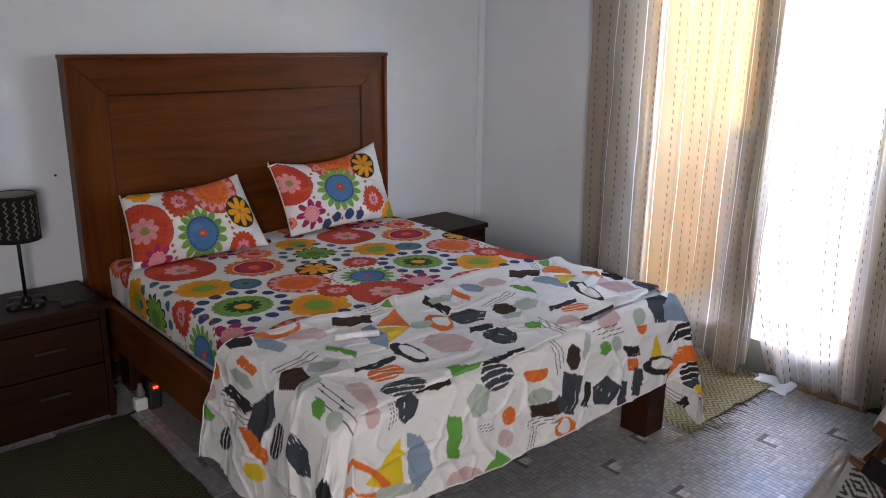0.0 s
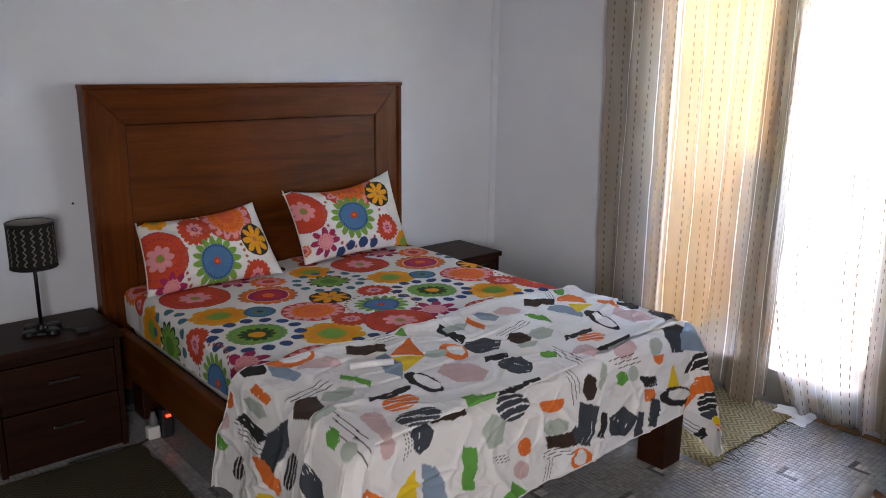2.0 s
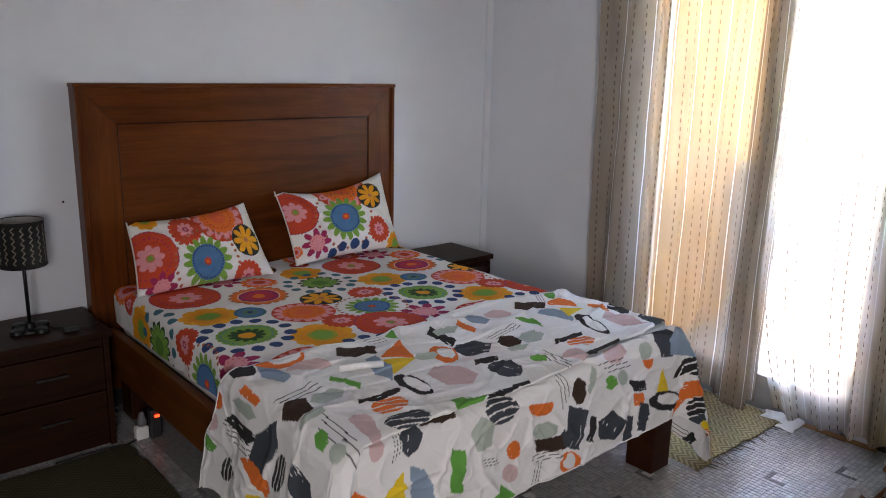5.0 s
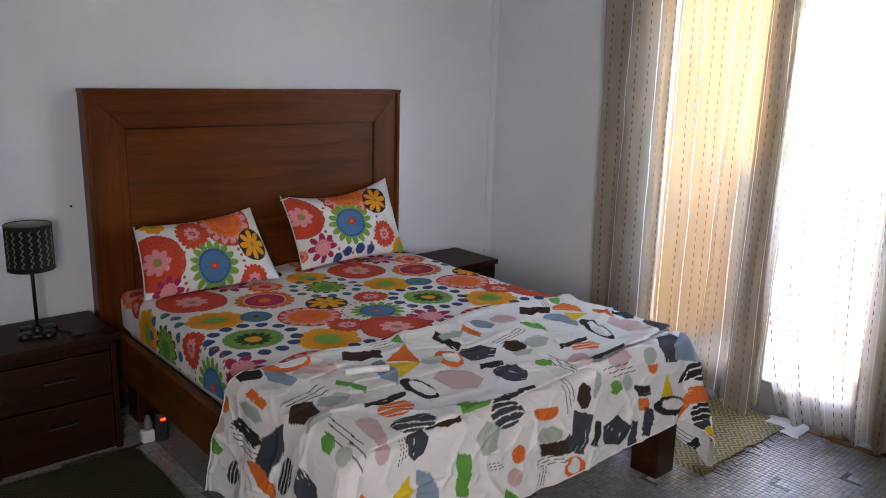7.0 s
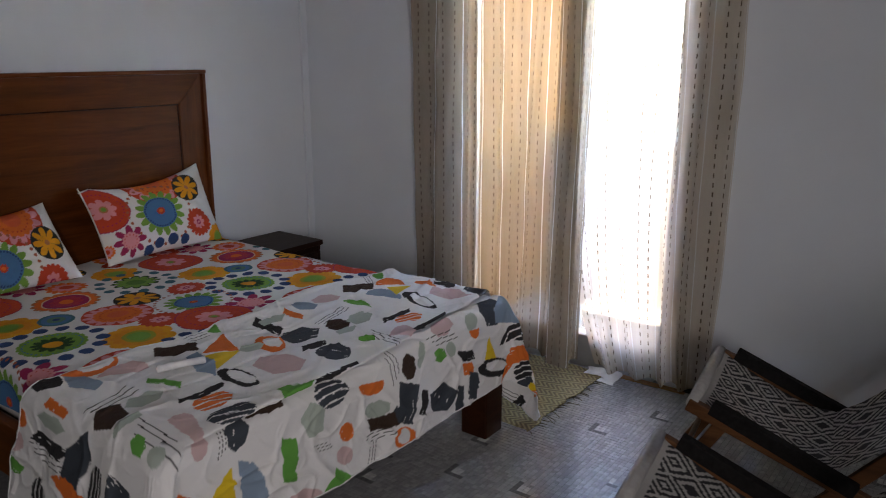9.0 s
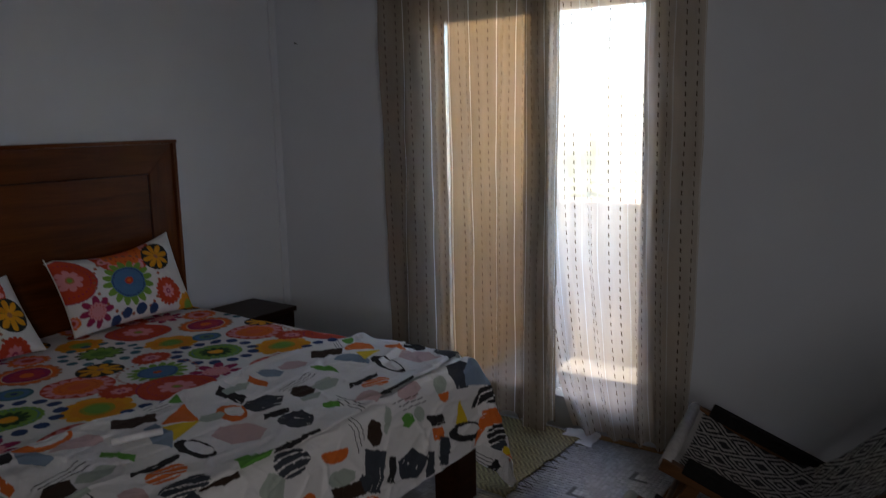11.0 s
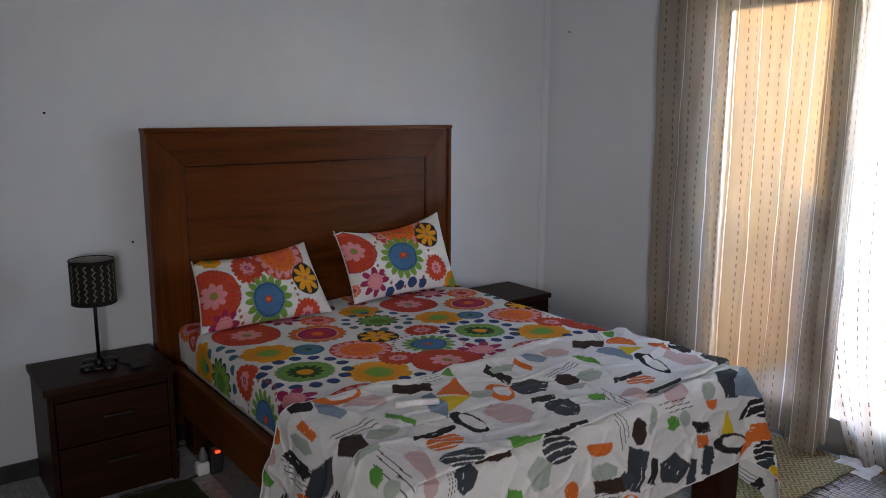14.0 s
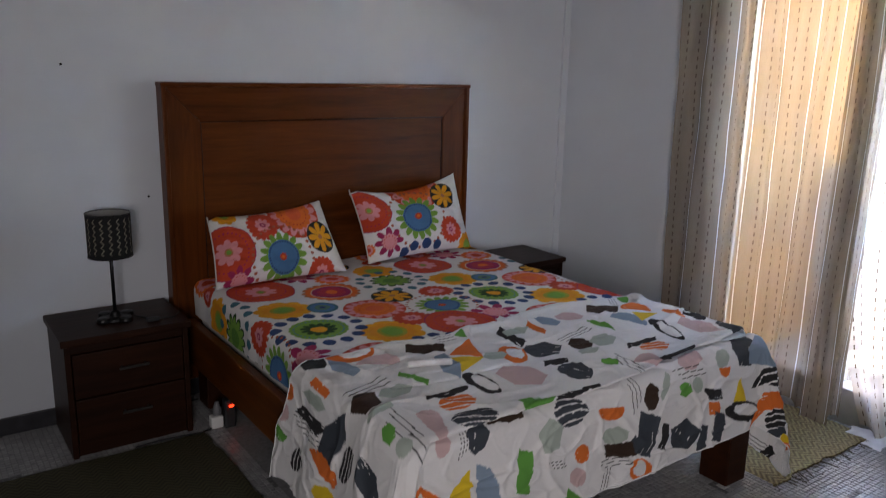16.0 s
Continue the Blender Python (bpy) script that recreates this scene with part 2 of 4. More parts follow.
# ---- mesh helpers ----
def mesh_object(name, bm, material, smooth=False):
    me = bpy.data.meshes.new(name)
    bm.normal_update()
    bm.to_mesh(me)
    bm.free()
    if smooth:
        me.polygons.foreach_set("use_smooth", [True] * len(me.polygons))
    me.materials.append(material)
    return new(name, me)


def part(name, bm, material, parent, label="", smooth=False):
    ob = mesh_object(name, bm, material, smooth)
    ob.parent = parent
    return tagged(ob, label)


def box(x0, y0, z0, x1, y1, z1, bevel=0.004, seg=2, bm=None):
    bm = bm or bmesh.new()
    m = Matrix.Translation(((x0 + x1) / 2, (y0 + y1) / 2, (z0 + z1) / 2)) @ Matrix.Diagonal((x1 - x0, y1 - y0, z1 - z0, 1))
    made = bmesh.ops.create_cube(bm, size=1.0, matrix=m)["verts"]
    if bevel:
        edges = list({e for v in made for e in v.link_edges})
        bmesh.ops.bevel(bm, geom=edges, offset=bevel, segments=seg, affect="EDGES", profile=0.5)
    return bm


def beam(a, b, w, h, bevel=0.004, bm=None, up=(0, 0, 1)):
    """A squared bar from a to b, w wide and h high."""
    bm = bm or bmesh.new()
    a, b = Vector(a), Vector(b)
    z = (b - a).normalized()
    x = Vector(up).cross(z).normalized()
    y = z.cross(x)
    rot = Matrix((x, y, z)).transposed().to_4x4()
    m = Matrix.Translation((a + b) / 2) @ rot @ Matrix.Diagonal((w, h, (b - a).length, 1))
    made = bmesh.ops.create_cube(bm, size=1.0, matrix=m)["verts"]
    if bevel:
        bmesh.ops.bevel(bm, geom=list({e for v in made for e in v.link_edges}), offset=bevel, segments=2, affect="EDGES", profile=0.5)
    return bm


def lathe(profile, centre=(0, 0, 0), seg=32, bm=None):
    """A turned body from (radius, height) pairs, round the upright through centre."""
    bm = bm or bmesh.new()
    rings = []
    for r, h in profile:
        rings.append([bm.verts.new((centre[0] + r * math.cos(2 * math.pi * k / seg), centre[1] + r * math.sin(2 * math.pi * k / seg), centre[2] + h)) for k in range(seg)])
    for a, b in zip(rings, rings[1:]):
        for k in range(seg):
            bm.faces.new((a[k], a[(k + 1) % seg], b[(k + 1) % seg], b[k]))
    bm.faces.new(rings[0][::-1])
    bm.faces.new(rings[-1])
    return bm


def tube(points, r, seg=8, bm=None):
    """A round rod or cable along points."""
    bm = bm or bmesh.new()
    pts = [Vector(p) for p in points]
    rings = []
    for i, p in enumerate(pts):
        d = (pts[min(i + 1, len(pts) - 1)] - pts[max(i - 1, 0)]).normalized()
        x = d.orthogonal().normalized() if abs(d.z) > 0.9 else d.cross(Vector((0, 0, 1))).normalized()
        y = d.cross(x)
        rings.append([bm.verts.new(p + r * (math.cos(2 * math.pi * k / seg) * x + math.sin(2 * math.pi * k / seg) * y)) for k in range(seg)])
    for a, b in zip(rings, rings[1:]):
        for k in range(seg):
            bm.faces.new((a[k], a[(k + 1) % seg], b[(k + 1) % seg], b[k]))
    bm.faces.new(rings[0][::-1])
    bm.faces.new(rings[-1])
    return bm


def empty(name, at, label, category, group=""):
    ob = new(name)
    ob.location = at
    ob.empty_display_size = 0.1
    return tagged(ob, label, category, group)


def under(ob, thing):
    """Hang a mesh, whose points are in world metres, under a thing that stands at its own base."""
    ob.parent = thing
    ob.matrix_parent_inverse = Matrix.Translation(-thing.location)
    return ob


def cloth(name, P, material, parent=None, colour=None, uv=None, smooth=True):
    """A woven surface from an array of places P[i, j]; colour and uv lie on the same grid."""
    a, b = P.shape[:2]
    idx = np.arange(a * b).reshape(a, b)
    quads = np.stack([idx[:-1, :-1], idx[1:, :-1], idx[1:, 1:], idx[:-1, 1:]], -1).reshape(-1, 4)
    me = bpy.data.meshes.new(name)
    me.vertices.add(a * b)
    me.vertices.foreach_set("co", P.reshape(-1).astype(np.float32))
    me.loops.add(quads.size)
    me.loops.foreach_set("vertex_index", quads.reshape(-1).astype(np.int32))
    me.polygons.add(len(quads))
    me.polygons.foreach_set("loop_start", np.arange(0, quads.size, 4, dtype=np.int32))
    me.polygons.foreach_set("use_smooth", np.full(len(quads), smooth))
    me.update(calc_edges=True)
    if colour is not None:
        layer = me.color_attributes.new("print", "FLOAT_COLOR", "POINT")
        layer.data.foreach_set("color", np.concatenate([colour, np.ones((a, b, 1))], -1).reshape(-1).astype(np.float32))
    if uv is not None:
        layer = me.uv_layers.new(name="cloth")
        layer.data.foreach_set("uv", uv.reshape(-1, 2)[quads.reshape(-1)].reshape(-1).astype(np.float32))
    me.materials.append(material)
    ob = new(name, me)
    if parent is not None:
        under(ob, parent)
    return ob


def vnoise(x, y, seed=0):
    """Smooth lattice noise in -1 .. 1 on arrays."""
    x, y = np.broadcast_arrays(np.asarray(x, float), np.asarray(y, float))
    table = np.random.RandomState(seed).uniform(-1, 1, (64, 64))
    i, j = np.floor(x).astype(int), np.floor(y).astype(int)
    u, v = x - i, y - j
    u, v = u * u * (3 - 2 * u), v * v * (3 - 2 * v)
    g = lambda p, q: table[p % 64, q % 64]
    return (g(i, j) * (1 - u) + g(i + 1, j) * u) * (1 - v) + (g(i, j + 1) * (1 - u) + g(i + 1, j + 1) * u) * v


def structure(name, bm, material, label, category):
    return tagged(mesh_object(name, bm, material), label, category, kind="structure")


# ---- room ----
structure("wall_north", box(XW - WT, YN, 0, XE + WT, YN + WT, CEIL, 0), M_WALL, "smooth white painted wall behind the bed", "wall")
south = box(XW - WT, YS - WT, 0, -1.4, YS, CEIL, 0)
box(-0.1, YS - WT, 0, XE + WT, YS, CEIL, 0, bm=south)
box(-1.4, YS - WT, 0, -0.1, YS, 0.9, 0, bm=south)
box(-1.4, YS - WT, 2.1, -0.1, YS, CEIL, 0, bm=south)
structure("wall_south", south, M_FAR, "smooth unseen wall darkened to cut bounced light with a window opening", "wall")
# added unseen panel, keeps the sky's light out of this opening
structure("sky_blocker", box(-1.4, YS - 0.17, 0.9, -0.1, YS - 0.15, 2.1, 0.004), M_FAR, "unseen panel added to block sky light in the window opening", "blind")
structure("wall_west", box(XW - WT, YS, 0, XW, YN, CEIL, 0), M_FAR, "smooth unseen wall darkened to cut bounced light", "wall")
wall = box(XE, YS, 0, XE + WT, OY0, CEIL, 0)
box(XE, OY1, 0, XE + WT, YN, CEIL, 0, bm=wall)
box(XE, OY0, OZ, XE + WT, OY1, CEIL, 0, bm=wall)
structure("wall_east", wall, M_WALL, "white painted wall with a tall balcony door opening", "wall")
structure("ceiling", box(XW - WT, YS - WT, CEIL, XE + WT, YN + WT, CEIL + 0.2, 0), M_CEIL, "plain white painted ceiling", "ceiling")
floor_ob = structure("floor", box(XW - WT, YS - WT, -0.2, XE + WT, YN + WT, -0.0022, 0), M_GROUT, "grey mosaic tiled floor with worn patches", "floor")
structure("baseboard", box(XW, YN - 0.012, 0, XE, YN, 0.075, 0.003), M_BASE, "dark tiled skirting along the wall", "skirting")
structure("trim", box(XE - 0.012, OY1 + 0.1, 0, XE, YN - 0.012, 0.075, 0.003), M_BASE, "dark tiled skirting along the wall", "skirting")
structure("trim", box(XE - 0.012, YS, 0, XE, OY0 - 0.1, 0.075, 0.003), M_BASE, "dark tiled skirting along the wall", "skirting")
conduit = box(3.180, YN - 0.016, 0.03, 3.206, YN, 2.5, 0.003)
tagged(mesh_object("cable_conduit", conduit, M_WALL), "narrow white painted cable trunking up the wall corner", "conduit")

# ---- balcony and outside ----
BX = 4.35
structure("balcony_floor", box(XE + 0.002, -1.5, -0.3, BX + 0.12, 2.05, -0.02, 0), M_BTILE, "pale tiled balcony floor in sunlight", "balcony")
structure("balcony_parapet", box(BX, -1.5, -0.02, BX + 0.12, 2.05, 0.985, 0.01), M_CONC, "cream rendered balcony parapet", "parapet")
structure("balcony_side_wall", box(XE + WT, 2.05, -3.4, 4.78, 2.2, 2.6, 0), M_OCHRE, "ochre rendered balcony side wall", "wall")
structure("ground", box(-300, -300, -3.6, 600, 300, -3.4, 0), M_GROUND, "dry sandy ground far below the balcony", "ground")


structure("door_reveal", box(XE + 0.004, OY1 - 0.006, 0.0, XE + WT, OY1 + 0.004, OZ, 0), M_OCHRE, "ochre rendered reveal beside the balcony door", "reveal")


def tree(at, height, seed):
    rnd = random.Random(seed)
    t = empty("tree", at, "sunlit leafy tree beyond the balcony parapet", "tree")
    trunk = tube([(0, 0, 0), (0.1, 0.05, height * 0.3), (0, 0.1, height * 0.6)], 0.14, 10)
    tips = []
    for k in range(9):
        a, up = k * 2.4, height * (0.42 + 0.05 * (k % 4))
        tip = (math.cos(a) * height * 0.25, math.sin(a) * height * 0.25, height * rnd.uniform(0.65, 0.95))
        tube([(0, 0.07, up), tuple(0.55 * c for c in tip[:2]) + ((up + tip[2]) / 2,), tip], 0.035, 6, trunk)
        tips.append(tip)
    part("trunk", trunk, M_BARK, t)
    n = 2600
    rs = np.random.RandomState(seed)
    c = np.array(tips)[rs.randint(0, len(tips), n)] + rs.normal(0, height * 0.085, (n, 3))
    a, b = rs.normal(size=(n, 3)), rs.normal(size=(n, 3))
    a /= np.linalg.norm(a, axis=1)[:, None]
    b = np.cross(a, b)
    b /= np.linalg.norm(b, axis=1)[:, None]
    v = np.stack([c - a * 0.13, c + b * 0.05, c + a * 0.13, c - b * 0.05], 1).reshape(-1, 3)
    me = bpy.data.meshes.new("crown")
    me.from_pydata(v.tolist(), [], np.arange(4 * n).reshape(-1, 4).tolist())
    me.materials.append(M_LEAF)
    crown = new("crown", me)
    crown.parent = t
    crown["kind"] = "stuff"
    return t


tree((14.0, 6.8, -3.4), 3.7, 3)
tree((21.0, 10.2, -3.4), 4.0, 5)

# ---- balcony door ----
door = empty("window_1", (XE + 0.09, OY0, 0), "closed aluminium-framed glass balcony door behind curtains", "balcony door")
door["kind"] = "structure"
fx0, fx1 = XE + 0.06, XE + 0.11
for nm, b in (("door_frame", (fx0, OY0, 0.0, fx1, OY0 + 0.045, OZ)), ("door_frame", (fx0 + 0.03, OY1 - 0.024, 0.0, fx1, OY1 - 0.0065, OZ)),
              ("door_frame", (fx0, OY0 + 0.045, OZ - 0.05, fx1, OY1 - 0.022, OZ)), ("threshold", (fx0 - 0.06, OY0 + 0.045, -0.004, fx1, OY1 - 0.022, 0.16)),
              ("meeting_stile", (fx0 + 0.01, 1.285, 0.16, fx1, 1.33, OZ - 0.05))):
    under(mesh_object(nm, box(*b, 0.004), M_ALU), door)
for y0, y1 in ((OY0 + 0.045, 1.285), (1.33, OY1 - 0.022)):
    g = under(mesh_object("pane", box(fx0 + 0.022, y0, 0.16, fx0 + 0.028, y1, OZ - 0.05, 0), M_GLASS), door)
    g.visible_shadow = False
tagged(mesh_object("threshold_strip", box(XE - 0.035, 0.70, -0.005, XE + 0.0, 1.12, 0.006, 0.002), M_WOODSILL), "worn pale wooden strip at the door sill", "threshold", kind="structure")

# ---- curtain rod and curtains ----
rod = empty("curtain_rod", (3.14, 2.27, 2.47), "dark metal curtain rod above the balcony door", "curtain rod")
under(mesh_object("pole", tube([(3.14, y, 2.475) for y in (2.27, 1.4, 0.5)], 0.011, 12), M_BLACK, True), rod)
for y in (2.27, 0.50):
    under(mesh_object("finial", lathe([(0.004, -0.02), (0.018, -0.012), (0.02, 0.0), (0.018, 0.012), (0.004, 0.02)], (3.14, y, 2.475), 16), M_BLACK, True), rod)
for y in (2.22, 1.45, 0.55):
    br = box(3.13, y - 0.008, 2.452, XE, y + 0.008, 2.464, 0.002)
    box(XE - 0.008, y - 0.02, 2.42, XE, y + 0.02, 2.50, 0.002, bm=br)
    under(mesh_object("bracket", br, M_BLACK), rod)


def curtain(name, label, tops, bottoms, x_mid, folds, amp, seed, hem_z, belly, bunch=1.0, material=M_CURTAIN, curve=1.3):
    """A hanging cloth between two uprights; tops and bottoms give its ends along the wall above and below."""
    nu, nv = 330, 110
    u, v = np.linspace(0, 1, nu)[:, None], np.linspace(0, 1, nv)[None, :]      # v: 0 above, 1 at the hem
    warp = 1 - (1 - u) ** bunch + 0.03 * vnoise(u * 5, v * 1.5 + 3, seed) * u * (1 - u) * 4
    y = (tops[0] + (bottoms[0] - tops[0]) * v ** curve) * (1 - warp) + (tops[1] + (bottoms[1] - tops[1]) * v ** curve) * warp
    ph = 2 * np.pi * folds * (u + 0.05 * vnoise(u * 4, v * 0.8, seed + 1))
    grow = 0.55 + 0.45 * v
    a = amp * grow * (0.75 + 0.5 * vnoise(u * 6 + 9, v * 2, seed + 2))
    x = x_mid - belly * v + a * np.sin(ph) + 0.25 * a * np.sin(2 * ph + 1.3 + 2 * v) + 0.006 * vnoise(u * 30, v * 12, seed + 3)
    y = y + 0.35 * a * np.cos(ph) + 0.004 * vnoise(u * 22, v * 9, seed + 4)
    z = 2.50 + (hem_z - 2.50) * v + 0.012 * np.sin(ph + 1) * v ** 8 + 0 * u
    x = np.minimum(x, XE - 0.012)
    width = abs(tops[0] - tops[1]) * 1.35
    uv = np.stack([np.broadcast_to(u * width, x.shape), np.broadcast_to((1 - v) * 2.45, x.shape)], -1)
    ob = cloth(name, np.stack([x, y, z], -1), material, uv=uv)
    return tagged(ob, label, "curtain", "pair of linen curtains")


first = curtain("curtain", "unbleached linen curtain with stitched stripes, gathered at one edge", (2.215, 1.20), (2.22, 1.235), 3.15, 6.5, 0.027, 11, 0.035, -0.03, 1.5)
curtain("curtain", "sheer unbleached linen curtain, dashed stitching, drawn aside, paled to glow brighter", (1.33, 0.565), (1.13, 0.60), 3.185, 4.5, 0.022, 23, 0.03, -0.01, material=M_LINEN_BRIGHT, curve=5.0)

gu, gv = np.linspace(0, 1, 150)[:, None], np.linspace(0, 1, 110)[None, :]
gy = 1.268 + (0.048 + 0.012 * vnoise(gv * 3, 0 * gu, 27)) * np.cos(np.pi * (0.2 + 1.8 * gu)) + 0.012 * vnoise(gv * 4, gu * 3, 28) + 0.03 * gv ** 2
gx = 3.115 - 0.05 * gu + 0.010 * vnoise(gu * 9, gv * 2, 29) + 0.015 * gv
gz = 2.50 + (0.028 - 2.50) * gv + 0.006 * np.sin(9 * gu) * gv ** 6
guv = np.stack([np.broadcast_to(gu * 0.45 + 0.02, gy.shape), np.broadcast_to((1 - gv) * 2.45, gy.shape)], -1)
cloth("gathered_edge", np.stack([gx, gy, gz + 0 * gu], -1), M_CURTAIN, first, uv=guv)

# ---- wall air conditioner ----
ac = empty("air_conditioner", (XE, 2.54, 2.23), "white wall-mounted split air conditioner above the curtain", "air conditioner")
A0, A1 = 2.215, 2.865
body = bmesh.new()
prof = [(XE, 2.235), (XE - 0.10, 2.215), (XE - 0.165, 2.235), (XE - 0.20, 2.275), (XE - 0.205, 2.42), (XE - 0.185, 2.462), (XE - 0.15, 2.475), (XE, 2.475)]
ends = [[body.verts.new((x, y, z)) for x, z in prof] for y in (A0, A1)]
for i in range(len(prof)):
    j = (i + 1) % len(prof)
    body.faces.new((ends[0][i], ends[1][i], ends[1][j], ends[0][j]))
body.faces.new(ends[0][::-1]), body.faces.new(ends[1])
bmesh.ops.recalc_face_normals(body, faces=body.faces)
bmesh.ops.bevel(body, geom=list(body.edges), offset=0.008, segments=2, affect="EDGES")
under(mesh_object("body", body, M_PLASTIC), ac)
under(mesh_object("front_panel", box(XE - 0.212, A0 + 0.012, 2.295, XE - 0.203, A1 - 0.012, 2.452, 0.004), M_PLASTIC), ac)
slot = beam((XE - 0.176, A0 + 0.03, 2.250), (XE - 0.176, A1 - 0.03, 2.250), 0.020, 0.012, 0.002, up=(0.8, 0, 1))
under(mesh_object("air_slot", slot, M_DARKPL), ac)
flap = beam((XE - 0.150, A0 + 0.04, 2.222), (XE - 0.150, A1 - 0.04, 2.222), 0.008, 0.06, 0.002, up=(0.35, 0, 1))
under(mesh_object("louvre", flap, M_PLASTIC), ac)
under(mesh_object("badge", box(XE - 0.2145, 2.56, 2.372, XE - 0.2115, 2.60, 2.380, 0), M_GREYPL), ac)
pipe = tube([(XE - 0.03, A1, 2.30), (XE - 0.02, A1 + 0.08, 2.29), (XE - 0.014, YN - 0.03, 2.27), (3.195, YN - 0.02, 2.2)], 0.014, 8)
under(mesh_object("drain_pipe", pipe, M_WALL, True), ac)

# ---- bed ----
BX0, BX1 = 0.852, 2.446
bed = empty("bed", ((BX0 + BX1) / 2, 2.1, 0), "red-brown varnished wooden double bed with tall panelled headboard", "bed")
HT = 1.42
under(mesh_object("headboard_panel", box(BX0 + 0.02, 3.035, 0.30, BX1 - 0.02, 3.062, HT - 0.02, 0.002), M_WOOD), bed)


def mitred(points, deep):
    """A flat board through (x, z) corners, its face sloping back at the corners marked deep."""
    bm = bmesh.new()
    fr = [bm.verts.new((x, 3.012 + (0.011 if k in deep else 0.0), z)) for k, (x, z) in enumerate(points)]
    bk = [bm.verts.new((x, 3.034, z)) for x, z in points]
    bm.faces.new(fr), bm.faces.new(bk[::-1])
    for k in range(len(points)):
        j = (k + 1) % len(points)
        bm.faces.new((fr[k], bk[k], bk[j], fr[j]))
    bmesh.ops.recalc_face_normals(bm, faces=bm.faces)
    bmesh.ops.bevel(bm, geom=list(bm.edges), offset=0.0018, segments=2, affect="EDGES")
    return bm


HX0, HX1, HI0, HI1, HR = BX0 + 0.0205, BX1 - 0.0205, BX0 + 0.165, BX1 - 0.148, 1.256
under(mesh_object("headboard_rail", mitred([(HX0, HT - 0.019), (HX1, HT - 0.019), (HI1, HR), (HI0, HR)], (2, 3)), M_WOOD), bed)
under(mesh_object("headboard_stile", mitred([(HX0, HT - 0.020), (HI0 - 0.0005, HR - 0.001), (HI0 - 0.0005, 0.1), (HX0, 0.1)], (1, 2)), M_WOODV), bed)
under(mesh_object("headboard_stile", mitred([(HX1, HT - 0.020), (HI1 + 0.0005, HR - 0.001), (HI1 + 0.0005, 0.1), (HX1, 0.1)], (1, 2)), M_WOODV), bed)
for b in ((BX0, 2.995, 0.0, BX0 + 0.020, 3.07, HT), (BX1 - 0.020, 2.995, 0.0, BX1, 3.07, HT)):
    under(mesh_object("headboard_edge", box(*b, 0.003), M_WOODV), bed)
under(mesh_object("headboard_cap", box(BX0 - 0.003, 2.99, HT - 0.018, BX1 + 0.003, 3.072, HT, 0.004), M_WOOD), bed)
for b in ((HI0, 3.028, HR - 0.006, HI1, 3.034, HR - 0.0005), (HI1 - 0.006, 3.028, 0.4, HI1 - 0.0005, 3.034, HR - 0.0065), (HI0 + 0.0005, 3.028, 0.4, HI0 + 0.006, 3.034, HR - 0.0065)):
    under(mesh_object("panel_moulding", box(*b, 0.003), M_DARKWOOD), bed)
under(mesh_object("side_rail", box(0.900, 1.235, 0.20, 0.938, 2.995, 0.395, 0.006), M_WOODY), bed)
under(mesh_object("side_rail", box(2.437, 1.235, 0.20, 2.470, 2.995, 0.395, 0.006), M_WOODY), bed)
under(mesh_object("foot_rail", box(0.902, 1.200, 0.362, 2.441, 1.234, 0.395, 0.006), M_WOOD), bed)
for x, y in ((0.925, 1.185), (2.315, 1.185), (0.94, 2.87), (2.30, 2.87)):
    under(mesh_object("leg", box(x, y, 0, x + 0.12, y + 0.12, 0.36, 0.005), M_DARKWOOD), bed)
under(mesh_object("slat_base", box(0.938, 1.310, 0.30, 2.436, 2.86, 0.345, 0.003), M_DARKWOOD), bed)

MX0, MX1, MY0, MY1, MZ = 0.945, 2.432, 1.225, 2.99, 0.565
mattress = mesh_object("mattress", box(MX0 + 0.012, MY0 + 0.01, 0.346, MX1 - 0.012, MY1, MZ - 0.010, 0.045, 5), M_MATT, True)
tagged(mattress, "thick mattress under a printed fitted sheet", "mattress")

# ---- prints ----
WHITE = (0.80, 0.79, 0.78)
RED, PINK, ORANGE, YEL = (0.58, 0.062, 0.02), (0.76, 0.31, 0.34), (0.80, 0.17, 0.02), (0.82, 0.36, 0.008)
BLUE, NAVY, GREEN, DKGREEN = (0.07, 0.19, 0.38), (0.025, 0.065, 0.19), (0.19, 0.38, 0.055), (0.02, 0.075, 0.02)
MAG, TEAL, TAN, BLACKISH = (0.36, 0.02, 0.10), (0.05, 0.17, 0.22), (0.50, 0.20, 0.08), (0.025, 0.03, 0.025)


class Print:
    """A print on cloth: u and v are the cloth's metres, col its colours."""

    def __init__(self, u, v, ground):
        self.u, self.v = np.broadcast_arrays(u, v)
        self.col = np.empty(self.u.shape + (3,))
        self.col[:] = ground

    def at(self, cu, cv, reach):
        self.du, self.dv = self.u - cu, self.v - cv
        self.r, self.a = np.hypot(self.du, self.dv), np.arctan2(self.dv, self.du)
        return (self.r < reach).any()

    def disc(self, r, c):
        self.col[self.r < r] = c

    def petals(self, r, n, depth, c, power=0.6, turn=0.0):
        edge = r * (1 - depth + depth * np.abs(np.cos(n * (self.a + turn) / 2)) ** power)
        self.col[self.r < edge] = c

    def dots(self, ring, n, size, c, turn=0.0):
        step = 2 * np.pi / n
        off = (self.a + turn + step / 2) % step - step / 2
        self.col[np.hypot(self.r * np.cos(off) - ring, self.r * np.sin(off)) < size] = c


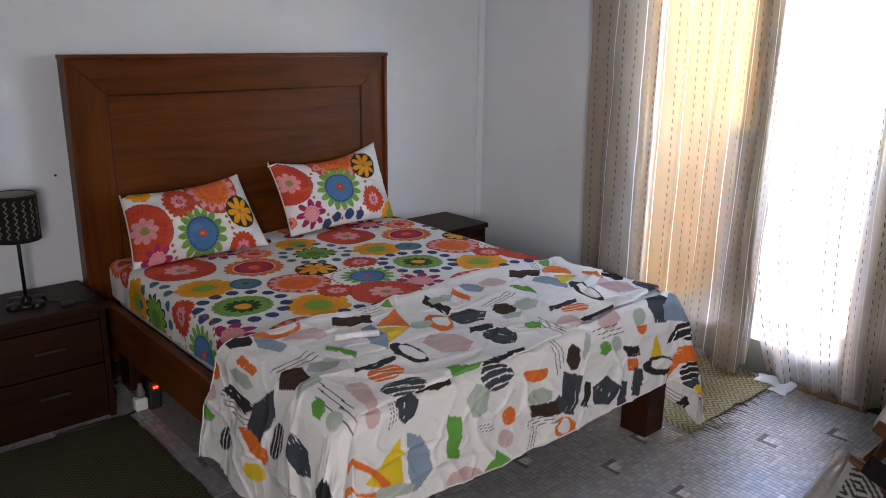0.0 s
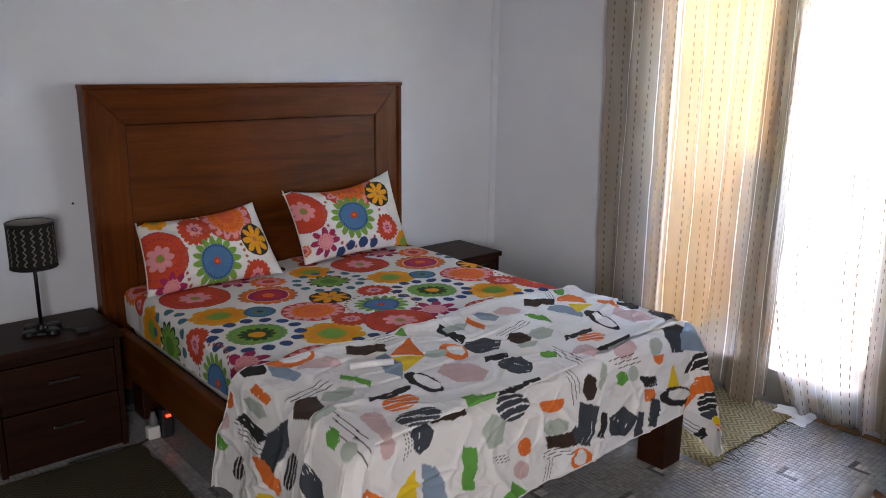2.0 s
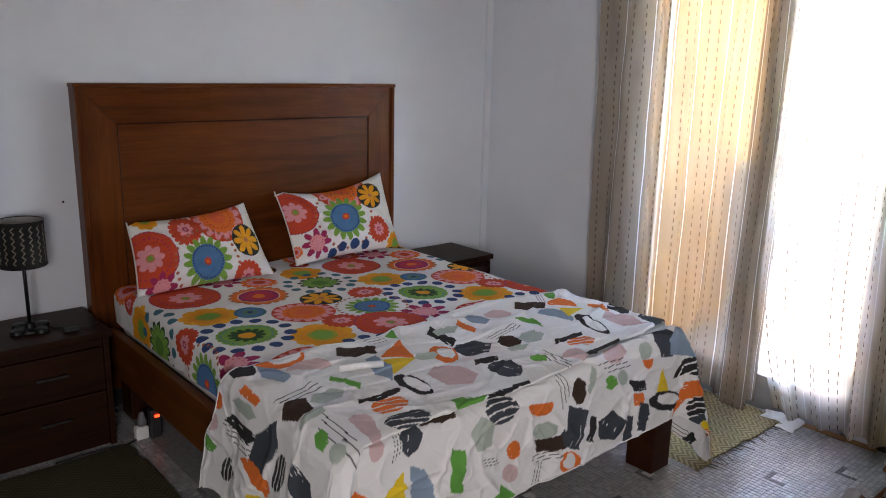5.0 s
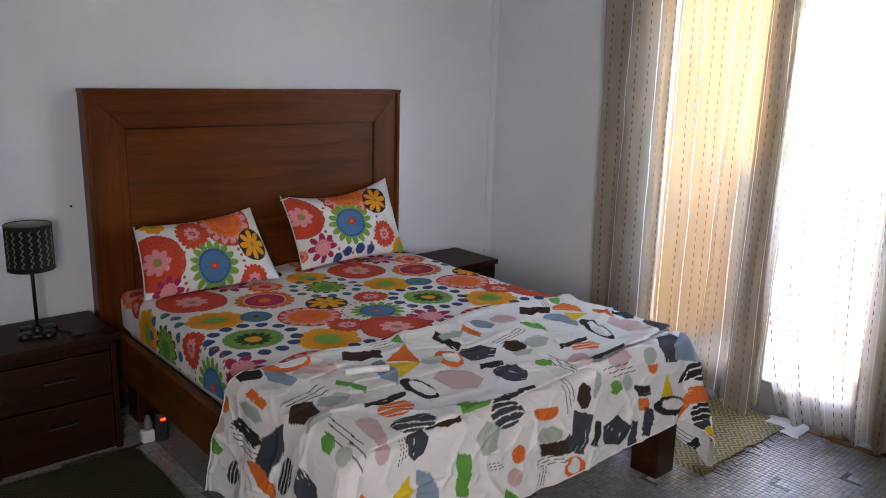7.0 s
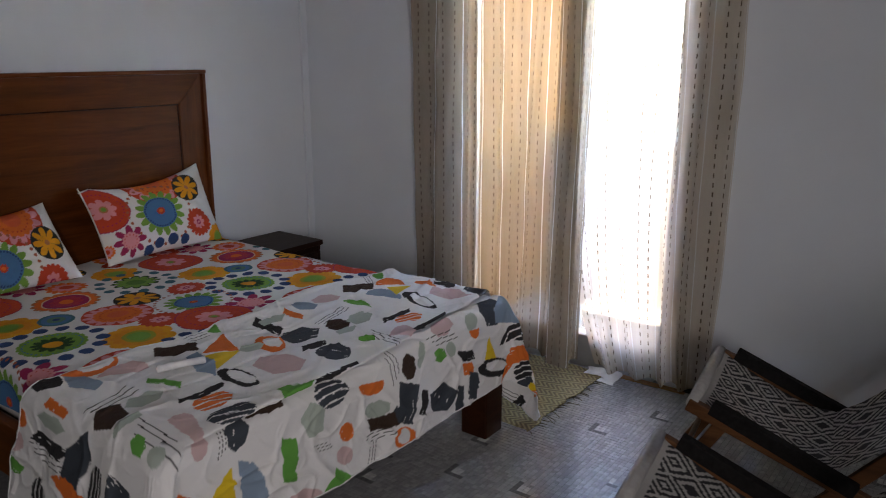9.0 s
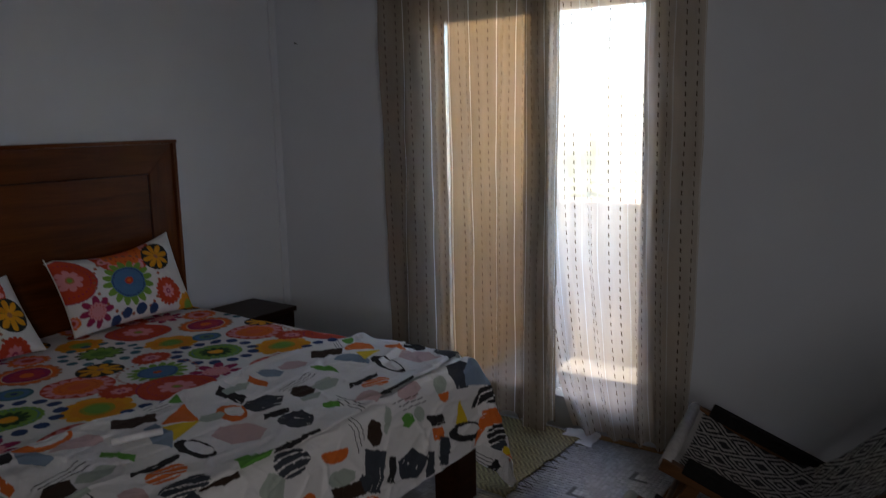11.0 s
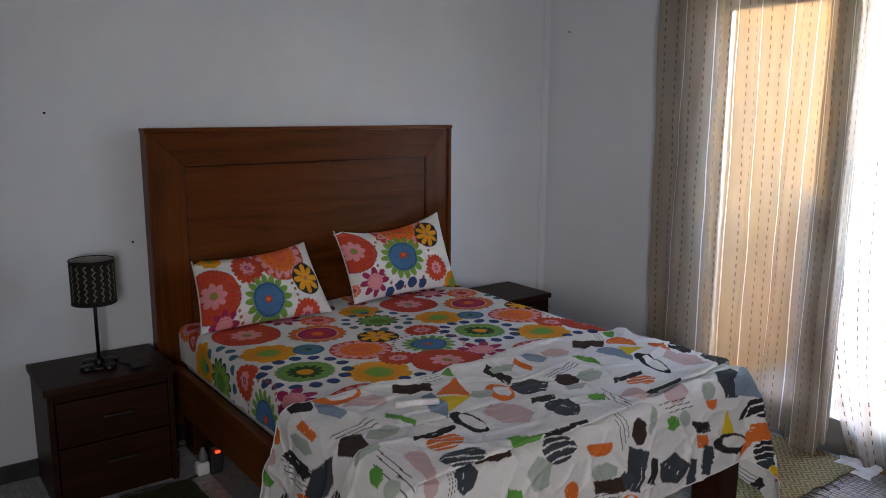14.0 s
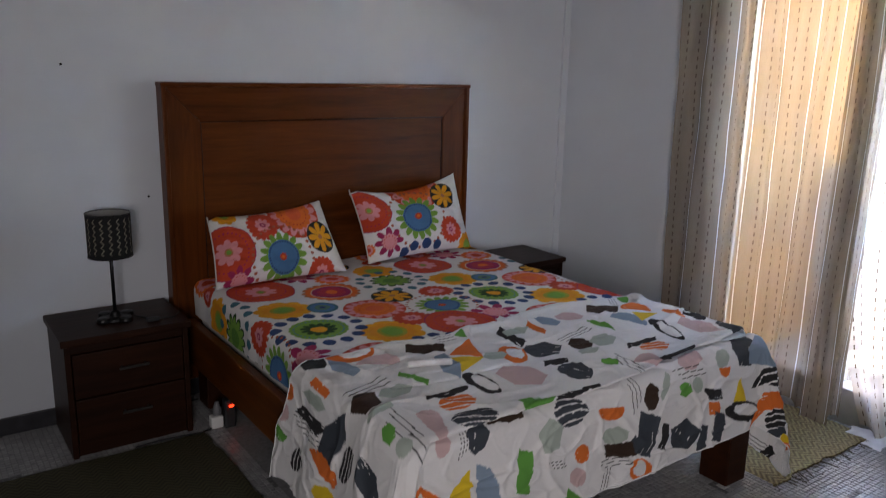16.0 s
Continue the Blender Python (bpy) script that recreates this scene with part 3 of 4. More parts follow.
def flower(p, kind, cu, cv, r):
    if not p.at(cu, cv, r * 1.7):
        return
    if kind == "A":
        p.petals(r, 40, 0.02, MAG), p.disc(r * 0.96, RED), p.dots(r * 0.72, 30, r * 0.03, MAG)
        p.petals(r * 0.48, 8, 0.4, PINK), p.disc(r * 0.15, TAN), p.disc(r * 0.09, GREEN)
    elif kind == "B":
        p.petals(r, 18, 0.14, TAN), p.petals(r * 0.9, 18, 0.1, ORANGE), p.disc(r * 0.70, (0.8, 0.6, 0.4)), p.disc(r * 0.66, MAG)
        p.petals(r * 0.5, 10, 0.3, (0.5, 0.03, 0.06)), p.disc(r * 0.2, ORANGE)
    elif kind == "C":
        p.disc(r, RED), p.petals(r * 0.96, 16, 0.32, PINK), p.petals(r * 0.70, 16, 0.12, ORANGE), p.dots(r * 0.5, 22, r * 0.03, RED), p.disc(r * 0.3, (0.75, 0.13, 0.04))
    elif kind == "D":
        p.petals(r, 9, 0.16, YEL), p.petals(r * 0.75, 12, 0.2, (0.78, 0.30, 0.01)), p.disc(r * 0.45, (0.35, 0.36, 0.03)), p.disc(r * 0.32, GREEN)
    elif kind == "E":
        p.dots(r * 1.48, 14, r * 0.23, NAVY), p.petals(r * 1.05, 20, 0.06, GREEN), p.dots(r * 0.88, 34, r * 0.04, BLUE)
        p.petals(r * 0.66, 12, 0.35, DKGREEN), p.disc(r * 0.30, YEL)
    elif kind == "K":
        p.dots(r * 1.45, 13, r * 0.21, TEAL), p.petals(r, 12, 0.35, DKGREEN), p.petals(r * 0.85, 12, 0.4, GREEN), p.disc(r * 0.4, (0.1, 0.25, 0.04))
    elif kind == "F":
        p.dots(r * 1.28, 34, r * 0.062, (0.42, 0.12, 0.06)), p.petals(r, 16, 0.38, GREEN), p.disc(r * 0.66, BLUE), p.dots(r * 0.60, 36, r * 0.035, NAVY)
        p.petals(r * 0.16, 8, 0.3, RED), p.disc(r * 0.07, ORANGE)
    elif kind == "G":
        p.disc(r, BLACKISH), p.petals(r * 0.93, 8, 0.85, YEL, 0.5), p.disc(r * 0.16, TAN)
    elif kind == "H":
        p.petals(r, 18, 0.16, RED), p.petals(r * 0.5, 8, 0.4, PINK), p.disc(r * 0.18, MAG), p.disc(r * 0.09, PINK)
    elif kind == "I":
        p.petals(r, 8, 0.60, MAG, 0.8), p.petals(r * 0.55, 12, 0.15, PINK), p.dots(r * 0.38, 12, r * 0.03, RED)
    elif kind == "J":
        p.disc(r, TEAL), p.disc(r * 0.8, BLUE), p.disc(r * 0.5, (0.1, 0.22, 0.16)), p.disc(r * 0.2, NAVY)
    elif kind == "N":
        p.disc(r, NAVY)
    elif kind == "L":
        p.petals(r, 14, 0.2, ORANGE), p.petals(r * 0.7, 10, 0.3, PINK), p.disc(r * 0.35, RED)


def flower_field(p):
    """One repeat of the flowered print, set side by side."""
    repeat = Vector((0.84, 0.03))
    cell = ("A 1.121 2.667 .142", "B 1.371 2.513 .125", "C 1.409 2.217 .125", "D 1.094 2.387 .112", "D 1.324 1.949 .122", "D .859 2.689 .10",
            "E 1.114 2.115 .104", "K .843 2.505 .10", "F .827 2.09 .112", "G 1.558 2.329 .088", "H .919 2.266 .078", "H 1.466 2.037 .078",
            "I .955 1.906 .10", "I 1.341 2.79 .09", "J 1.241 2.337 .062", "L 1.466 2.689 .082", "C 1.158 1.767 .125", "A .765 1.882 .14",
            "H 1.203 2.846 .08", "L .985 2.93 .085", "D 1.36 2.97 .10", "G 1.56 2.88 .085", "E 1.40 1.70 .10", "H .93 2.83 .05")
    for row in cell:
        kind, cu, cv, r = row.split()
        for k in (-1, 0, 1, 2):
            flower(p, kind, float(cu) + k * repeat.x, float(cv) + k * repeat.y, float(r))


# ---- fitted sheet ----
def over_edge(d, radius):
    """Travel d past the start of a rounded edge: how far out, how far down."""
    arc = radius * np.pi / 2
    a = np.clip(d, 0, arc) / radius
    return radius * np.sin(a), radius * (1 - np.cos(a)) + np.clip(d - arc, 0, None)


def fitted_sheet():
    R = 0.045
    s = np.arange(MX0 - 0.14, MX1 + 0.10, 0.0032)[:, None]
    t = np.arange(1.42, 3.0, 0.0032)[None, :]
    xl, xr = MX0 + R, MX1 - R
    outl, downl = over_edge(xl - s, R)
    outr, downr = over_edge(s - xr, R)
    x = np.clip(s, xl, xr) - outl + outr + 0 * t
    ruck = 0.004 * vnoise(s * 9, t * 9, 1) + 0.002 * vnoise(s * 26, t * 22, 2)
    z = MZ + 0.004 - downl - downr + ruck * (1 - np.clip((downl + downr) * 12, 0, 1))
    x = x + (0.006 * vnoise(t * 14, s * 4, 3)) * np.clip((downl + downr) * 12, 0, 1) * np.where(s < 1.5, -1, 1)
    z = np.maximum(z, 0.40)
    p = Print(s, t, WHITE)
    flower_field(p)
    ob = cloth("fitted_sheet", np.stack([x, t + 0 * s, z], -1), M_SHEET, colour=p.col)
    return tagged(ob, "white cotton sheet printed with large bright flowers, on the mattress", "bed sheet")


fitted_sheet()


# ---- pillows ----
def ridge_lines(a, b, seed):
    return np.clip(1 - np.abs(vnoise(a, b, seed)) / 0.2, 0, 1) ** 1.5


def pillow(name, base_l, base_r, top_l, top_r, thick, sag, ear, seed, flowers, label):
    """A stuffed case between four corners: two on the mattress, two leaning against the headboard."""
    bl, br, tl, tr = (np.array(c) for c in (base_l, base_r, top_l, top_r))
    n1, n2 = 170, 110
    a, b = np.linspace(-1, 1, n1)[:, None], np.linspace(-1, 1, n2)[None, :]
    bow_b, bow_a = 1 - ear * (1 - a ** 2), 1 - ear * 0.7 * (1 - b ** 2)
    ua, vb = a * bow_a, b * bow_b
    U, V = (ua + 1) / 2, (vb + 1) / 2
    flat = ((bl * (1 - U[..., None]) + br * U[..., None]) * (1 - V[..., None]) + (tl * (1 - U[..., None]) + tr * U[..., None]) * V[..., None])
    nrm = np.cross(br - bl, tl - bl)
    nrm /= np.linalg.norm(nrm)
    if nrm[1] > 0:
        nrm = -nrm
    puff = thick / 2 * ((1 - np.abs(a) ** 3.0) * (1 - np.abs(b) ** 2.8)) ** 0.6
    wr = 0.008 * vnoise(a * 4 + b * 2, b * 3, seed) + 0.004 * vnoise(a * 11, b * 9, seed + 1) + 0.007 * ridge_lines(a * 3 - b * 2, b * 4 + a, seed + 2) * np.maximum(np.abs(a), np.abs(b)) ** 2
    rim = np.clip(4 * (1 - np.maximum(np.abs(a), np.abs(b))), 0, 1)
    flat[..., 2] -= sag * (1 - a ** 2) * np.clip(b, 0, 1)
    wide, high = np.linalg.norm(br - bl), np.linalg.norm(tl - bl)
    front, back = flat + nrm * (puff + wr * rim)[..., None], flat - nrm * (puff * 0.8)[..., None]
    back[..., 1] = np.minimum(back[..., 1], 3.008)
    for P in (front, back):
        P[..., 2] = np.maximum(P[..., 2], MZ + 0.006) - 0.022 * np.clip((b - 0.8) / 0.2, 0, 1) * np.clip((-a - 0.85) / 0.15, 0, 1)
    p = Print(a * wide / 2 + 0 * b, b * high / 2 + 0 * a, WHITE)
    for row in flowers:
        kind, cu, cv, r = row.split()
        flower(p, kind, float(cu), float(cv), float(r))
    thing = cloth(name, front, M_SHEET, colour=p.col)
    tagged(thing, label, "pillow", "pair of pillows")
    plain_back = np.empty(p.col.shape)
    plain_back[:] = WHITE
    cloth("case_back", back[::-1], M_SHEET, thing, plain_back[::-1])
    seam = tube([tuple(flat[0, j] + nrm * 0.002) for j in range(0, n2, 4)], 0.0035, 6)
    under(mesh_object("piping", seam, M_MATT, True), thing)
    return thing


pillow("pillow", (0.965, 2.765, 0.575), (1.565, 2.735, 0.585), (0.985, 2.905, 0.862), (1.532, 2.940, 0.885), 0.17, 0.016, 0.05, 31,
       ("D -.225 .165 .060", "C .115 .122 .130", "H -.069 .081 .078", "A -.247 -.020 .120", "F -.005 -.077 .112", "G .211 -.010 .072", "H .175 -.160 .065", "I -.208 -.149 .066"),
       "plump pillow in a flowered cotton case, leaning on the headboard")
pillow("pillow", (1.735, 2.825, 0.575), (2.345, 2.815, 0.59), (1.690, 2.945, 0.925), (2.325, 2.960, 0.965), 0.16, 0.04, 0.06, 37,
       ("C .027 .190 .150", "A -.262 .068 .112", "F -.016 .002 .124", "G .172 .096 .076", "H .170 -.090 .068", "I -.200 -.103 .074", "N -.063 -.145 .024", "N .009 -.142 .027",
        "N .074 -.155 .024", "N -.117 -.168 .026", "L -.302 -.124 .030", "D .275 -.170 .060"),
       "plump pillow in a flowered cotton case, propped upright on the headboard")

# ---- folded cover at the foot ----
CREAM = (0.81, 0.80, 0.795)
SLATE, COAL, BROWN = (0.045, 0.055, 0.07), (0.02, 0.02, 0.022), (0.045, 0.025, 0.016)
DORANGE, DYELLOW, DGREEN, SAGE = (0.75, 0.17, 0.025), (0.78, 0.55, 0.02), (0.12, 0.36, 0.06), (0.42, 0.48, 0.42)
ROSE, MIST = (0.62, 0.44, 0.44), (0.24, 0.32, 0.42)
INKS = {"slate": SLATE, "coal": COAL, "brown": BROWN, "orange": DORANGE, "yellow": DYELLOW, "green": DGREEN, "sage": SAGE, "rose": ROSE, "mist": MIST}


def brush(p, kind, ink, cu, cv, ax, ay, bx, by, seed):
    """One brushed shape with half axes (ax, ay) and (bx, by): a ragged oval, a cut polygon, a triangle, a half disc, an open ring, bars or thin lines."""
    if not p.at(cu, cv, 1.6 * max(abs(ax) + abs(bx), abs(ay) + abs(by))):
        return
    det = ax * by - ay * bx
    x, y = (p.du * by - p.dv * bx) / det, (p.dv * ax - p.du * ay) / det
    near = (np.abs(x) < 1.6) & (np.abs(y) < 1.6)
    x, y = x[near], y[near]
    rag = 0.05 * vnoise(x * 2.5 + seed, y * 2.5, seed) + 0.035 * vnoise(x * 8, y * 8 + seed, seed + 1)
    r = np.hypot(x, y)
    if kind == "oval":
        m = r + rag < 1
    elif kind == "poly":
        ang = np.arctan2(y, x) + 0.7 * seed
        k = 2 * np.pi / (5 + seed % 3)
        m = r * np.cos((ang % k) - k / 2) + 0.3 * rag < 0.90
    elif kind == "tri":
        m = (y > -0.9) & (y + 1.9 * np.abs(x) < 1.0 + 0.4 * rag)
    elif kind == "drop":
        m = (y < 0.8) & (-y + 1.75 * np.abs(x - 0.12 - 0.12 * y) < 1.0 + 0.3 * rag)
    elif kind == "half":
        m = (np.hypot(x, (y + 0.6) / 1.5) + rag < 1) & (y > -0.6)
    elif kind == "ring":
        m = (r + rag < 1) & (np.hypot((x - 0.12) / 0.68, (y - 0.18) / 0.60) > 1 + 1.5 * rag)
    elif kind == "blot":
        m = (np.abs(x) + 0.9 * rag < 0.96) & (np.abs(y) + 2.0 * rag < 0.9)
    elif kind == "bars":
        m = (r < 1.08 + rag) & (np.abs(y) < 0.98) & ((y * 1.7 + 0.25 * x * x + 0.8 * rag) % 1.0 < 0.80)
    else:
        m = (np.abs(x + 0.35 * y) < 1 + 2 * rag) & (np.abs(y) < 1) & (((y + 1) * 1.45) % 1.0 < 0.19)
    dry = vnoise(x * 1.4 + seed, y * 9, seed + 2) > 0.84
    got = np.zeros(near.shape, bool)
    got[near] = m & ~(dry & (kind in ("blot", "oval", "half", "poly") and ink in ("coal", "slate", "orange", "green")))
    p.col[got] = INKS[ink]


UPPER_PRINT = (
    "blot brown 1.306 1.711 .065 -.025 .024 .036", "tri orange 1.432 1.642 .042 -.040 .056 .069", "drop yellow 1.330 1.534 .049 -.032 .045 .058",
    "poly mist 1.289 1.554 -.010 -.086 .045 .047", "poly slate 1.649 1.508 .061 -.035 .044 .052", "blot coal 1.632 1.653 -.006 -.080 .031 .026",
    "ring orange 1.530 1.522 .018 -.053 .052 .049", "poly brown 1.789 1.466 .030 -.034 .041 .041", "blot coal 1.598 1.387 .048 -.007 .015 .020",
    "oval slate 1.598 1.301 .030 -.049 .047 .040", "poly rose 1.432 1.366 .046 -.070 .055 .056", "ring coal 1.289 1.384 .014 -.077 .038 .034",
    "blot coal 1.153 1.372 .080 .004 .011 .020", "bars orange 1.143 1.309 .053 -.011 .028 .041", "bars slate 1.126 1.218 .057 -.012 .027 .029",
    "half green 1.326 1.197 -.054 .008 -.032 -.028", "blot green 1.136 1.524 .023 -.052 .013 .016", "half rose 1.013 1.248 -.008 -.068 .045 .029",
    "lines coal .942 1.267 -.003 -.087 .029 .020", "poly green .901 1.269 .023 .026 -.007 .024", "oval sage .898 1.201 .023 .013 -.007 .017",
    "poly brown .932 1.451 .040 -.005 .022 .060", "poly sage 1.041 1.473 .057 -.006 .023 .042", "lines coal .986 1.545 .073 .023 .015 .037",
    "half sage .932 1.376 .045 .014 .006 .026", "ring orange 1.058 1.777 .082 -.016 .029 .057", "half rose 1.115 1.698 .072 -.017 .022 .041",
    "poly mist .990 1.697 .023 -.060 .024 .033", "oval coal .932 1.777 .029 -.024 .016 .042", "blot orange .888 1.641 -.002 -.058 .013 -.004",
    "oval orange .806 1.825 .028 .003 -.013 .033", "poly sage .847 1.646 -.003 -.075 .022 -.022", "blot coal .782 1.658 .004 -.103 .024 -.035",
    "poly slate .775 1.510 .091 -.037 -.010 .062", "lines coal .745 1.676 .009 -.104 .024 -.030", "bars coal .748 1.415 .054 -.008 -.013 .035",
    "poly slate .758 1.295 -.040 -.050 .024 -.031", "half orange .687 1.536 -.036 -.072 .027 -.033", "poly yellow .599 1.524 -.008 -.056 .029 -.019",
    "poly green .650 1.897 -.017 -.059 .020 -.025", "oval rose .728 1.859 .032 .005 -.013 .031", "bars coal .605 1.748 .042 -.006 -.015 .040",
    "poly coal .745 1.117 .036 .016 -.035 .039", "lines coal .633 1.354 .015 -.069 .018 -.013", "half orange 2.285 1.647 .042 -.043 .043 .034",
    "blot brown 2.156 1.708 .054 -.037 .036 .034", "half mist 2.152 1.567 .017 -.074 .054 .042", "drop yellow 2.214 1.556 .040 -.030 .052 .044",
    "half green 2.016 1.581 .013 -.058 .030 .021", "blot orange 1.772 1.675 .002 -.052 .025 .023", "ring coal 2.176 1.410 -.015 -.095 .048 .026",
    "poly rose 2.316 1.374 .021 -.084 .057 .036", "half orange 2.363 1.526 .004 -.053 .029 .021", "blot coal 1.986 1.362 .081 .003 .016 .017",
    "bars orange 1.989 1.311 .047 -.019 .031 .029", "poly sage 1.887 1.455 .049 -.018 .048 .047", "oval green 1.751 1.296 .018 -.021 .020 .017",
    "lines coal 1.802 1.263 -.007 -.064 .029 .016", "half rose 1.870 1.242 .028 -.031 .049 .037", "blot coal 1.489 1.199 .100 .007 .008 .009",
    "lines coal 1.846 1.554 .098 .028 .023 .029", "poly mist 1.863 1.713 .029 -.044 .031 .030", "poly rose 1.972 1.709 .052 -.029 .031 .032",
    "poly sage 1.690 1.695 .056 -.005 .024 .031", "tri green 1.500 1.771 .018 -.016 .023 .030", "lines coal 1.415 1.757 .040 .003 .015 .025",
    "blot slate 2.411 1.303 -.032 -.085 .066 .038", "blot coal 2.411 1.466 .007 -.048 .031 .023", "poly green 2.343 1.770 -.007 -.039 .048 .029",
    "lines coal 2.282 1.772 -.058 -.084 .033 .018", "poly sage 1.466 1.538 .042 -.014 .024 .030", "blot coal 1.993 1.222 .108 .010 .018 .016",
    "poly sage 1.765 1.404 .038 -.012 .018 .019",
)
LOWER_PRINT = (
    "bars slate 1.451 1.144 .062 -.000 -.010 .045", "half orange 1.624 1.097 -.060 .009 .008 -.030", "poly brown 1.804 1.107 -.000 .049 -.037 .011",
    "lines coal 1.736 1.144 .009 -.053 .026 .001", "poly green 1.981 1.090 .003 .027 -.032 .011", "poly rose 2.025 1.188 .059 -.008 .030 .041",
    "lines coal 1.998 1.151 .069 -.006 -.002 .022", "oval sage 2.178 1.154 .012 .030 -.034 .009", "oval sage 2.046 1.090 -.003 .030 -.028 .008",
    "half orange 2.192 1.107 -.029 .005 .006 -.025", "poly slate 2.321 1.161 .005 -.066 .075 .000", "poly mist 2.443 1.144 .075 -.043 .097 .044",
    "tri yellow 2.294 1.015 .040 -.009 -.008 .051", "blot coal 2.144 1.035 .050 -.012 -.011 .025", "blot orange 2.148 .984 .032 -.005 -.006 .027",
    "ring coal 2.331 .926 .115 -.025 -.014 .042", "blot slate 1.777 .988 .026 .064 -.054 .023", "blot coal 1.869 .957 .016 .040 -.019 .008",
    "poly slate 1.984 .929 .044 .036 -.070 .042", "blot slate 2.093 .873 .002 .064 -.025 .009", "blot slate 2.175 .905 .009 .053 -.036 .016",
    "blot brown 1.665 .964 .067 -.012 -.012 .030", "lines coal 1.644 .930 .058 -.004 -.007 .018", "oval orange 1.505 .995 .010 .028 -.030 .016",
    "oval rose 1.491 .923 .013 .024 -.035 .020", "ring orange 1.767 .867 .018 .035 -.051 .031", "poly sage 1.641 1.018 .063 -.009 -.004 .029",
    "poly sage 1.369 1.090 .012 .047 -.043 .019", "blot green 1.270 1.008 .005 .066 -.028 .011", "tri green 1.461 .862 .091 -.021 -.014 .041",
    "oval rose 1.315 .856 .071 -.009 -.013 .042", "lines coal 1.396 .998 .030 -.006 -.006 .015", "poly slate 1.111 1.158 .021 .047 -.033 .018",
    "lines coal 1.070 1.171 -.012 -.047 .014 -.002", "tri yellow 1.053 1.001 .068 -.043 .027 .072", "half mist 1.138 .981 .007 -.093 .051 -.015",
    "ring orange .890 1.035 .017 -.066 .150 -.085", "oval rose .998 1.168 .020 .031 -.018 .013", "lines coal 1.607 .864 .011 .043 -.019 .010",
    "lines coal 2.855 1.151 .001 -.159 -.025 -.053", "poly sage 1.872 1.127 .017 .046 -.017 .007", "bars coal 2.545 1.083 -.093 -.068 -.125 -.030",
    "blot orange 2.590 1.012 .184 .108 .053 .074", "bars coal 2.586 .924 .070 .042 -.019 .036", "poly slate 2.579 .867 .071 .054 -.013 .014",
    "tri yellow 2.644 .875 .075 .053 -.024 .009", "half orange 2.658 .849 .123 .064 .007 .022", "blot coal 2.889 1.005 -.051 -.035 -.008 .024",
    "blot brown 1.219 1.188 .062 -.006 .006 .013", "poly sage 1.060 .921 .073 -.016 -.004 .022",
)


# the drape: top of the bed foot, its rounded edges and the cloth's two layers
CV_R, CV_STEP = 0.05, 0.0034
CV_X0, CV_X1, CV_Y0, CV_TOP = 0.880, 2.460, 1.165, 0.580


def ridge(a, b, seed, width=0.22):
    return np.clip(1 - np.abs(vnoise(a, b, seed)) / width, 0, 1) ** 1.5


def drape(s, t):
    """The place of the cloth's point (s, t), laid flat over the bed foot and hanging from its edges."""
    R, X0, X1, Y0 = CV_R, CV_X0, CV_X1, CV_Y0
    ds = np.maximum(X0 + R - s, 0) + np.maximum(s - (X1 - R), 0)
    side = np.where(s < 1.6, -1.0, 1.0)
    dt = np.maximum(Y0 + R - t, 0)
    d = np.hypot(ds, dt)
    ux, uy = np.where(d > 0, ds / np.maximum(d, 1e-9), 0), np.where(d > 0, dt / np.maximum(d, 1e-9), 0)
    out, down = over_edge(d, R)
    hang = np.clip(down * 6, 0, 1)
    corner = np.clip(4 * ux * uy, 0, 2) * 0.5
    angle = np.arctan2(dt, ds)
    fold = np.cos((angle - np.pi / 4) * 4 + 0.5 * vnoise(down * 4, 0 * t, 19))
    flare = down * (0.04 + 0.17 * corner + 0.09 * ux * (side < 0)) + 0.034 * corner * fold * np.clip(down * 4, 0, 1)
    ripple = hang * (0.008 * vnoise(s * 5, t * 1.2, 4) * uy + 0.026 * vnoise(t * 7.5 + 5, s * 1.5, 5) * ux + 0.004 * vnoise(s * 20, t * 16, 6))
    pull = 0.006 * ridge(s * 3.2 + t * 2.1, t * 5 - s * 1.3, 14) + 0.0045 * ridge(s * 8 - t * 5, t * 9 + s * 3, 15) + 0.002 * ridge(s * 15 + t * 8, t * 17 - s * 6, 16)
    fan = 0.009 * ridge(angle * 9 + down * 2, down * 3, 17, 0.35) * corner + 0.007 * ridge(s * 4.5 + t * 2.2, t * 9 - s * 2.5, 21, 0.16) * uy
    reach = out + flare + ripple + hang * (pull * 1.5 + 1.5 * fan)
    x = np.clip(s, X0 + R, X1 - R) + side * ux * reach
    y = np.clip(t, Y0 + R, None) - uy * reach
    crease = np.abs(vnoise(s * 3.0 + 0.8 * t, t * 4.5, 12))
    z = CV_TOP - down + (1 - hang) * (0.006 * vnoise(s * 5, t * 6, 7) + 0.0025 * vnoise(s * 17, t * 19, 10) - 0.005 * np.exp(-(crease / 0.06) ** 2) + pull) - 0.004
    return x, y, z, ux, uy, side


def lip_line(s):
    """Where the upper layer is folded under, along the foot and down the corner."""
    back = 0.10 * np.clip((s - 1.5) / 0.95, 0, 1.2) ** 1.3
    dive = 0.95 * np.clip(0.955 - s, 0, None)
    return 1.184 + 0.85 * back - dive + 0.008 * vnoise(s * 5, 0 * s, 18) * (s > 1.0)


